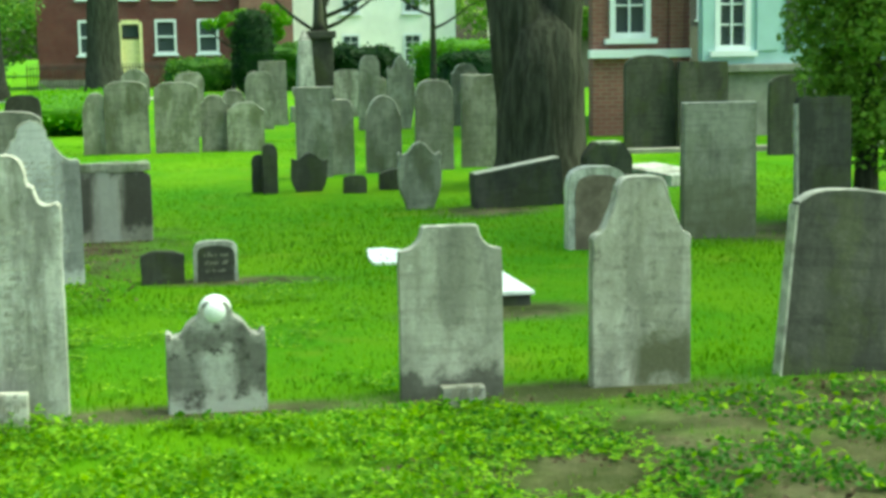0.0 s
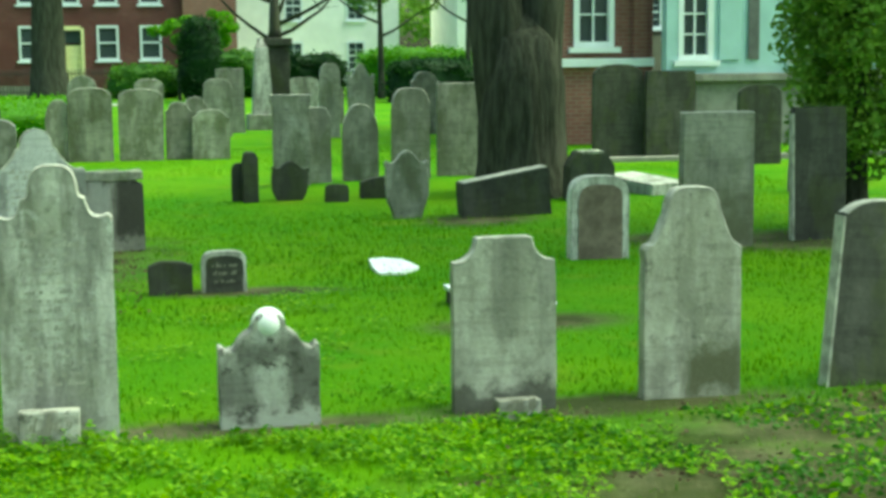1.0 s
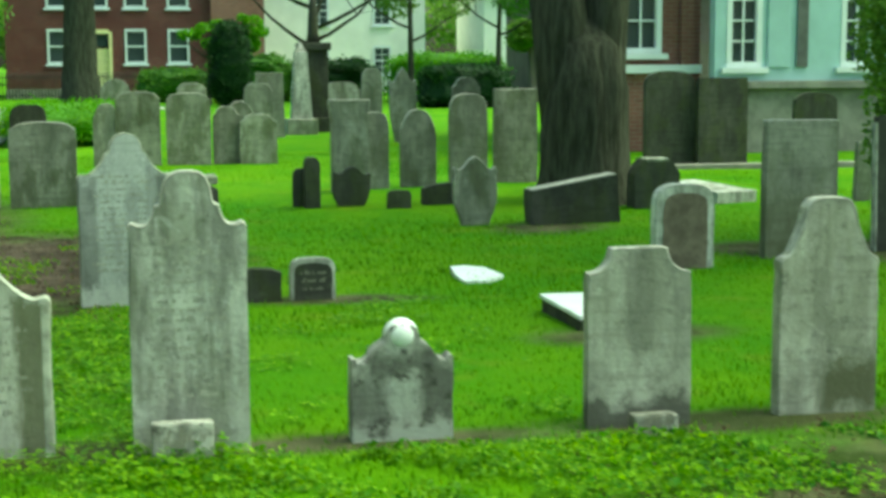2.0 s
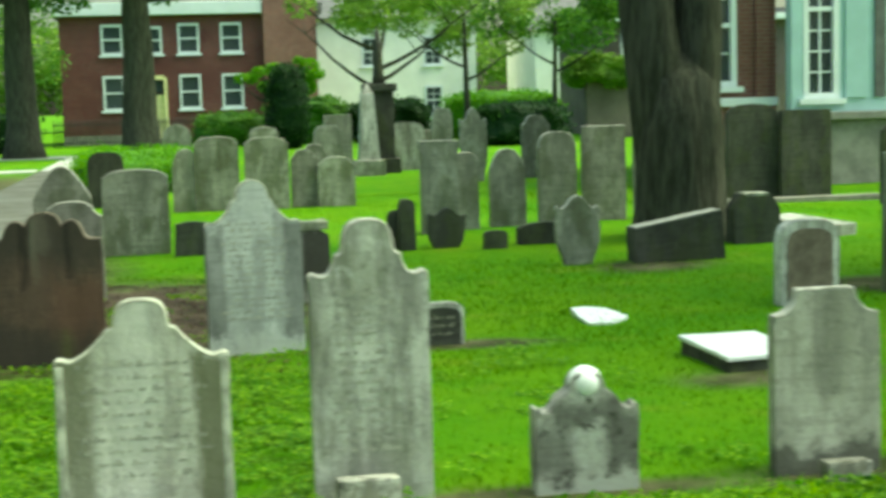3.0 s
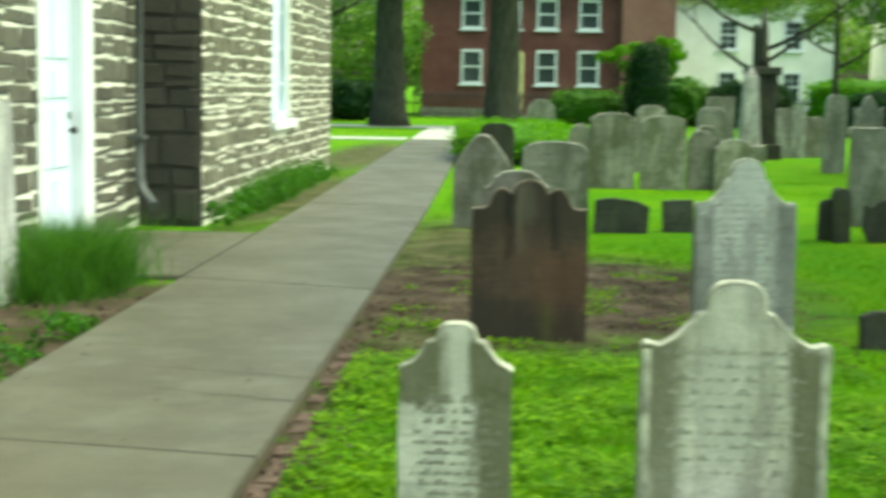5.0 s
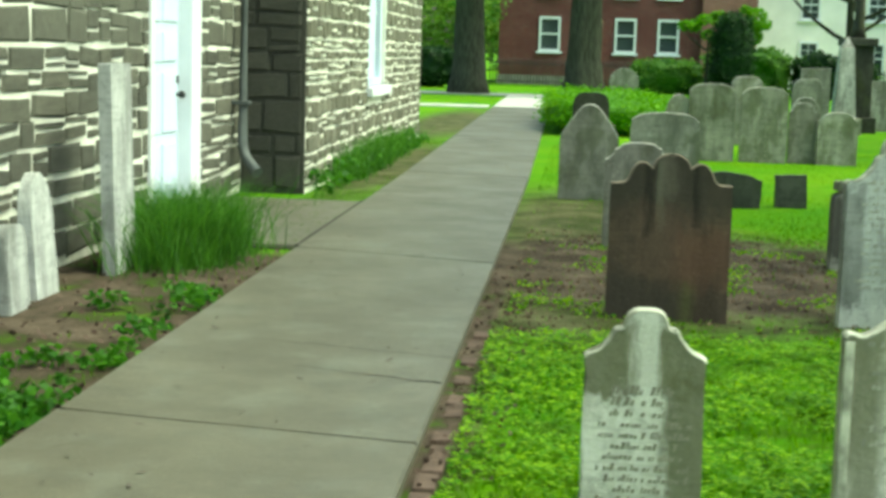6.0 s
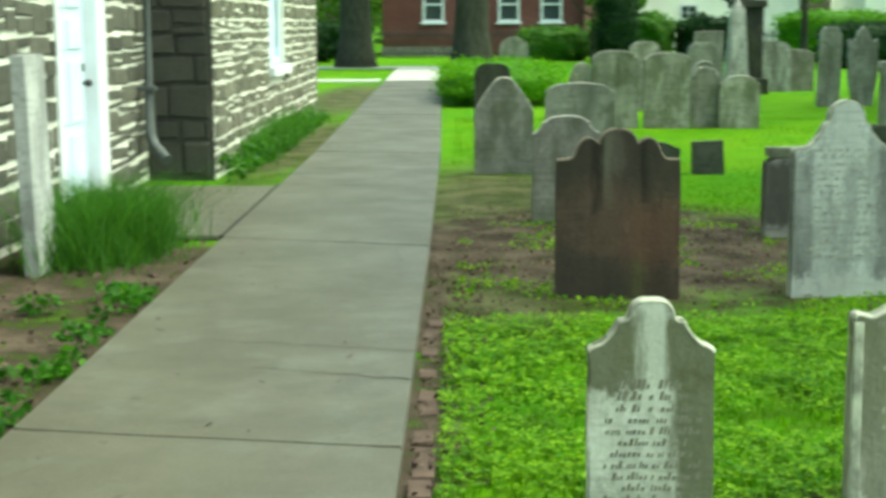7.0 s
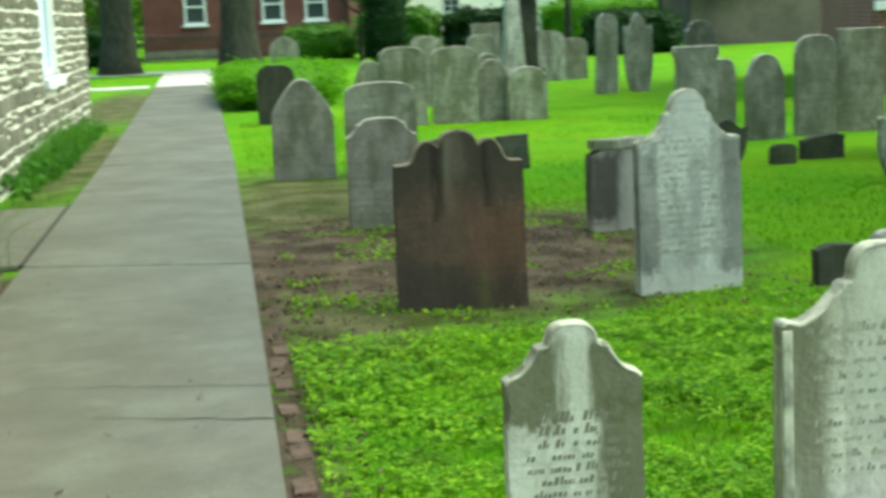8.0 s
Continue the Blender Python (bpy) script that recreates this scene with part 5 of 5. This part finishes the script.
def forked_tree():
    root = thing("big_tree", pose(7.58, 4.6, GROUND), "huge old forked tree with a thick furrowed grey trunk", "tree")
    bm = bmesh.new()
    hs = (-0.3, 0.0, 0.15, 0.4, 0.8, 1.3, 1.8, 2.1)
    tube(bm, [(0, 0, z) for z in hs], [0.74, 0.64, 0.57, 0.5, 0.475, 0.465, 0.37, 0.1], 40, 0.25)
    part("trunk", bm, M["bark"], root)
    for x0, x1, r in ((-0.22, -0.6, 0.32), (0.24, 0.36, 0.27)):
        bm = bmesh.new()
        pts = [(x0 * min(1, 0.45 + k * 0.3) + (x1 - x0) * k / 8, 0.05 * k, 0.5 + k) for k in range(10)]
        tube(bm, pts, [r * (1.12 - 0.06 * k) for k in range(10)], 28, 0.2)
        part("stem", bm, M["bark"], root)
    rnd = random.Random(77)
    for a, z, l in ((60, 6.2, 5), (120, 6.6, 9), (150, 6.8, 8), (200, 6.4, 6), (330, 7.0, 5)):
        bm = bmesh.new()
        a = radians(a)
        pts = [(math.sin(a) * l * f, math.cos(a) * l * f, z + 2.6 * f + rnd.uniform(-0.1, 0.1)) for f in (0, 0.2, 0.4, 0.6, 0.8, 1)]
        tube(bm, pts, [0.2, 0.17, 0.14, 0.1, 0.07, 0.02], 10, 0.2)
        part("limb", bm, M["bark"], root)
    # Unseen crown, set off sideways so that its shade falls on the lawn.
    leaf_cloud("crown", 14000, M["leaf_mid"], clumps(crown_clumps(31, 60, (6.0, -5.0, 10.8), (6.5, 7, 2.2), 0.8, 1.6)), 0.25, root, 31)


forked_tree()
tree("street_tree", -3.45, 43, 0.6, 11, "tall dark trunk of an old tree beyond the church", [(6, 90, 5, 1.0), (5.5, 260, 5, 1.5)],
     crown_clumps(41, 30, (0, 0, 8.5), (6, 4, 3.2), 0.8, 1.7), "leaf_mid", 9000, 0.25, 41, 1.4, 20)
tree("street_tree", 0.62, 42, 0.64, 11, "tall dark trunk of an old tree before the brick house", [(5.5, 80, 6, 0.8), (5.8, 280, 5, 1.2)],
     crown_clumps(42, 24, (1.5, 0, 7.6), (6, 3, 1.9), 0.6, 1.3), "leaf_mid", 7000, 0.22, 42, 1.4, 20)
tree("small_tree", 7.15, 27.5, 0.16, 3.4, "small spreading tree with dark branches and light leaves", [(2.2, 70, 2.4, 1.6), (2.5, 110, 3.0, 1.9), (2.0, 290, 2.4, 2.0), (2.8, 20, 2.2, 2.0), (3.0, 250, 3.0, 1.7)],
     crown_clumps(43, 26, (0.3, 0, 4.3), (3.4, 2.5, 0.9), 0.35, 0.7), "leaf_light", 8000, 0.12, 43, 1.2, 14)
tree("light_tree", 5.3, 47.6, 0.09, 2.4, "young tree with light green feathery leaves", [(1.6, 60, 1.2, 0.8), (1.8, 280, 1.2, 0.9)],
     crown_clumps(44, 26, (0.5, 0, 2.7), (1.9, 1.0, 0.9), 0.22, 0.45), "hedge_bright", 7000, 0.12, 44, 1.2, 10)
tree("street_tree", 13.0, 46, 0.15, 5, "slim tree before the pale houses", [(2.4, 80, 3, 2), (2.9, 270, 3, 2)],
     crown_clumps(45, 26, (0.5, 0, 4.9), (4.6, 3, 1.3), 0.5, 1.0), "leaf_light", 7000, 0.16, 45, 1.2, 12)
tree("street_tree", 16.0, 44, 0.13, 5, "slim leaning tree over the hedge", [(2.6, 100, 3, 2), (2.9, 250, 3, 2)],
     crown_clumps(46, 26, (1.5, 0, 4.9), (4.8, 3, 1.4), 0.5, 1.1), "leaf_mid", 7000, 0.17, 46, 1.2, 12)
tree("street_tree", -9.5, 58, 0.4, 10, "leafy tree beyond the church", [(4, 90, 4, 1.5), (4.5, 280, 4, 1.5)],
     crown_clumps(47, 40, (0, 0, 5.5), (6, 4, 4.5), 1.0, 1.8), "leaf_mid", 18000, 0.2, 47, 1.3, 14)


def backdrop_woods():
    spec = crown_clumps(51, 110, (5, 0, 4.6), (75, 5, 3.4), 2.0, 3.8)
    ob = leaf_cloud("far_woods", 50000, M["leaf_light"], clumps([((c[0], c[1] + 110, c[2]), r) for c, r in spec]), 0.5, None, 51)
    tagged(ob, "pale green distant trees beyond the houses", "trees", kind="stuff")


backdrop_woods()


# ---- grass and weeds ----
def blades(name, n, region, height, width, mat, label, seed, bend=0.4, avoid=True):
    rng = np.random.default_rng(seed)
    pts = []
    while len(pts) < n:
        x, y = region(rng)
        if avoid and (-1.62 < x < 0.13 or x < WALL_NEAR_X + 0.05):
            continue
        if avoid:
            soil = math.hypot((x - 1.3) / 1.9, (y - 0.3) / 2.5) + 0.5 * noise.noise(Vector((x * 1.4, y * 1.4, 0)))
            for cx, cy, rx, ry in SOIL_AND_SHADE_SPOTS:
                soil = min(soil, math.hypot((x - cx) / rx, (y - cy) / ry) + 0.15 + 0.6 * noise.noise(Vector((x * 2, y * 2, 5))))
            if soil < 1.0 and rng.random() > 0.1:
                continue
            if x < -1.6 and y < 0.6 and rng.random() > 0.15:
                continue
        pts.append((x, y))
    p = np.array(pts)
    a = rng.uniform(0, 2 * np.pi, n)
    h = height * rng.uniform(0.5, 1.3, n)
    w = width * rng.uniform(0.7, 1.3, n)
    lean_a = rng.uniform(0, 2 * np.pi, n)
    lean_r = h * bend * rng.uniform(0.2, 1.3, n)
    z = np.full(n, GROUND - 0.012)
    b0 = np.stack([p[:, 0] - np.cos(a) * w, p[:, 1] - np.sin(a) * w, z], 1)
    b1 = np.stack([p[:, 0] + np.cos(a) * w, p[:, 1] + np.sin(a) * w, z], 1)
    mx, my = p[:, 0] + np.cos(lean_a) * lean_r * 0.35, p[:, 1] + np.sin(lean_a) * lean_r * 0.35
    c0 = np.stack([mx - np.cos(a) * w * 0.8, my - np.sin(a) * w * 0.8, z + h * 0.6], 1)
    c1 = np.stack([mx + np.cos(a) * w * 0.8, my + np.sin(a) * w * 0.8, z + h * 0.6], 1)
    tip = np.stack([p[:, 0] + np.cos(lean_a) * lean_r, p[:, 1] + np.sin(lean_a) * lean_r, z + h], 1)
    verts = np.stack([b0, b1, c0, c1, tip], 1).reshape(-1, 3)
    k = np.arange(n)[:, None] * 5
    me = bpy.data.meshes.new(name)
    quads = (k + [[0, 1, 3, 2]]).tolist()
    tris = (k + [[2, 3, 4]]).tolist()
    me.from_pydata(verts.tolist(), [], quads + tris)
    me.materials.append(M[mat])
    return tagged(new(name, me), label, "grass", kind="stuff")


def lawn_region(rng):
    y = -9.0 + 24 * rng.random() ** 1.7
    return (-2.2 + 13.5 * rng.random(), y)


blades("grass", 130000, lawn_region, 0.04, 0.004, "blade", "short bright green lawn grass", 1)


def broad_leaves(name, n, region, size, mat, label, seed, high=0.07):
    def place(rnd):
        x, y = region(rnd)
        k = noise.noise(Vector((x * 1.3, y * 1.3, 7)))
        return (x, y, GROUND + rnd.uniform(0.01, high) * (0.8 + k))

    ob = leaf_cloud(name, n, M[mat], place, size, None, seed)
    return tagged(ob, label, "weeds", kind="stuff")


def patchy(x0, x1, y0, y1, thr=0.0):
    def region(rnd):
        for _ in range(40):
            x, y = rnd.uniform(x0, x1), rnd.uniform(y0, y1)
            if noise.noise(Vector((x * 1.6, y * 1.6, 11))) + 0.4 * noise.noise(Vector((x * 5, y * 5, 2))) > thr:
                break
        return x, y
    return region


def weed_plants(n, region, size, mat, label, seed, high=0.06):
    """Low plants: a few blunt leaves spreading from one stem."""
    rnd = random.Random(seed)
    verts, faces = [], []
    for _ in range(n):
        x, y = region(rnd)
        k = 0.75 + 0.6 * noise.noise(Vector((x * 1.3, y * 1.3, 7)))
        h, s0, a0 = rnd.uniform(0.3, 1) * high * k, size * rnd.uniform(0.6, 1.3), rnd.uniform(0, 6.3)
        for q in range(rnd.randint(3, 5)):
            a = a0 + q * 1.5 + rnd.uniform(-0.3, 0.3)
            u, v = Vector((math.cos(a), math.sin(a), rnd.uniform(-0.25, 0.45))), Vector((-math.sin(a), math.cos(a), rnd.uniform(-0.3, 0.3)))
            l = s0 * rnd.uniform(0.7, 1.2)
            c = Vector((x, y, GROUND + h * rnd.uniform(0.75, 1.1)))
            b = len(verts)
            verts += [c + u * l * 0.12, c + u * l * 0.5 - v * l * 0.36, c + u * l * 0.95 - v * l * 0.2, c + u * l * 1.02 + v * l * 0.16, c + u * l * 0.55 + v * l * 0.38]
            faces.append((b, b + 1, b + 2, b + 3, b + 4))
    me = bpy.data.meshes.new("weeds")
    me.from_pydata(verts, [], faces)
    me.materials.append(M[mat])
    return tagged(new("weeds", me), label, "weeds", kind="stuff")


weed_plants(13000, patchy(0.13, 3.0, -8.0, -2.5, -0.55), 0.019, "weed", "low bright yellow-green broadleaf weeds in the lawn", 61)
weed_plants(2600, patchy(0.13, 2.9, -8.0, -2.7, 0.0), 0.03, "weed", "larger bright broadleaf weeds in the lawn", 73, 0.1)
weed_plants(500, patchy(2.8, 4.6, -5.6, -2.0, 0.2), 0.026, "weed", "scattered small weeds in the mown lawn", 74)
weed_plants(4200, patchy(2.9, 5.4, -8.8, -5.98, -0.25), 0.021, "weed", "low broadleaf weeds before a row of stones", 62)
broad_leaves("weeds", 15000, patchy(2.0, 5.2, -8.8, -5.98, -0.12), 0.026, "weed", "low broadleaf weeds before a row of stones", 62)
broad_leaves("weeds", 1500, patchy(-2.3, -1.58, -6.5, -1.8, 0.12), 0.06, "weed_dark", "broad green weeds between the path and the church", 63, 0.12)
broad_leaves("weeds", 900, patchy(-2.3, -1.95, 5.0, 15.0, -0.2), 0.09, "weed_dark", "green weeds at the foot of the church wall", 64, 0.3)
broad_leaves("dead_leaves", 600, patchy(0.03, 0.35, -9, 0, -0.5), 0.03, "edge_brick", "brown litter along the brick edging", 67, 0.04)
broad_leaves("weeds", 2600, patchy(0.2, 2.8, -2.8, 1.5, 0.12), 0.028, "weed", "sparse weeds on the bare soil", 68, 0.05)
broad_leaves("dead_leaves", 2200, patchy(0.15, 3.2, -2.6, 2.6, -0.6), 0.03, "soil_litter", "brown and grey leaf litter on bare soil", 69, 0.012)
broad_leaves("weeds", 2500, patchy(0.2, 7.5, -8.5, -6.0, 0.02), 0.042, "weed", "larger broadleaf weeds in the lawn", 70, 0.09)
broad_leaves("dead_leaves", 1800, patchy(4.2, 8.2, -8.2, -5.8, -0.4), 0.03, "soil_litter", "brown leaf litter on worn soil", 71, 0.015)
broad_leaves("weeds", 7500, patchy(4.6, 8.4, -8.6, -5.95, 0.0), 0.03, "weed_dark", "small dark weeds on worn soil", 72, 0.05)
broad_leaves("dead_leaves", 500, patchy(-2.9, -1.6, -6, 0.5, -0.5), 0.04, "edge_brick", "brown fallen leaves on the soil by the wall", 65, 0.02)


def path_litter(n, seed):
    rnd = random.Random(seed)
    verts, faces = [], []
    for _ in range(n):
        x, y, a, l = rnd.uniform(-1.5, -0.05), -9 + 22 * rnd.random() ** 1.5, rnd.uniform(0, 6.3), rnd.uniform(0.012, 0.045)
        c, s_ = math.cos(a) * l, math.sin(a) * l
        k = len(verts)
        verts += [(x - c, y - s_, 0.003), (x + s_ * 0.35, y - c * 0.35, 0.006), (x + c, y + s_, 0.012), (x - s_ * 0.35, y + c * 0.35, 0.004)]
        faces.append((k, k + 1, k + 2, k + 3))
    me = bpy.data.meshes.new("path_litter")
    me.from_pydata(verts, [], faces)
    me.materials.append(M["dark_render"])
    tagged(new("path_litter", me), "small dark fallen leaves scattered on the footpath", "fallen leaves", kind="stuff")


path_litter(130, 66)


def clump_region(cx, cy, rx, ry):
    return lambda rng: (cx + rx * rng.normal() * 0.5, cy + ry * rng.normal() * 0.5)


blades("tall_grass_clump", 3800, clump_region(-2.28, -0.05, 0.4, 0.75), 0.47, 0.004, "tall_grass", "clump of long arching green grass by the door", 71, 1.0, avoid=False)
blades("wall_grass", 1300, clump_region(-2.12, 9.0, 0.17, 3.0), 0.42, 0.006, "tall_grass", "long grass at the foot of the church wall", 72, 0.9, avoid=False)

# ---- church wall stones ----
rubble(wall_near, (WALL_NEAR_X, -9.5, 0), 90, CORNER_Y + 9.5 - 0.02, 4.2, (0.13, 0.28), (0.24, 0.72), "rubble_grey", 81, holes=((DOOR_Y0 + 9.5 - 0.03, DOOR_Y1 + 9.5 + 0.36, -1, 2.8),), split=0.3, sway=0.6, depth=0.016, joint=(0.024, 0.04))
rubble(wall_far, (WALL_FAR_X, CORNER_Y + 0.03, 0), 90, END_Y - CORNER_Y - 0.05, 4.6, (0.11, 0.24), (0.14, 0.5), "rubble_tan", 82, holes=((WIN_Y0 - CORNER_Y - 0.05, WIN_Y1 - CORNER_Y - 0.01, WIN_Z0 - 0.15, WIN_Z1),), split=0.4, sway=0.4, joint=(0.03, 0.05))
rubble(wall_return, (WALL_NEAR_X, CORNER_Y - 0.002, 0), 0, WALL_FAR_X - WALL_NEAR_X - 0.02, 4.6, (0.16, 0.4), (0.25, 0.6), "rubble_shade", 83, sway=0.25)
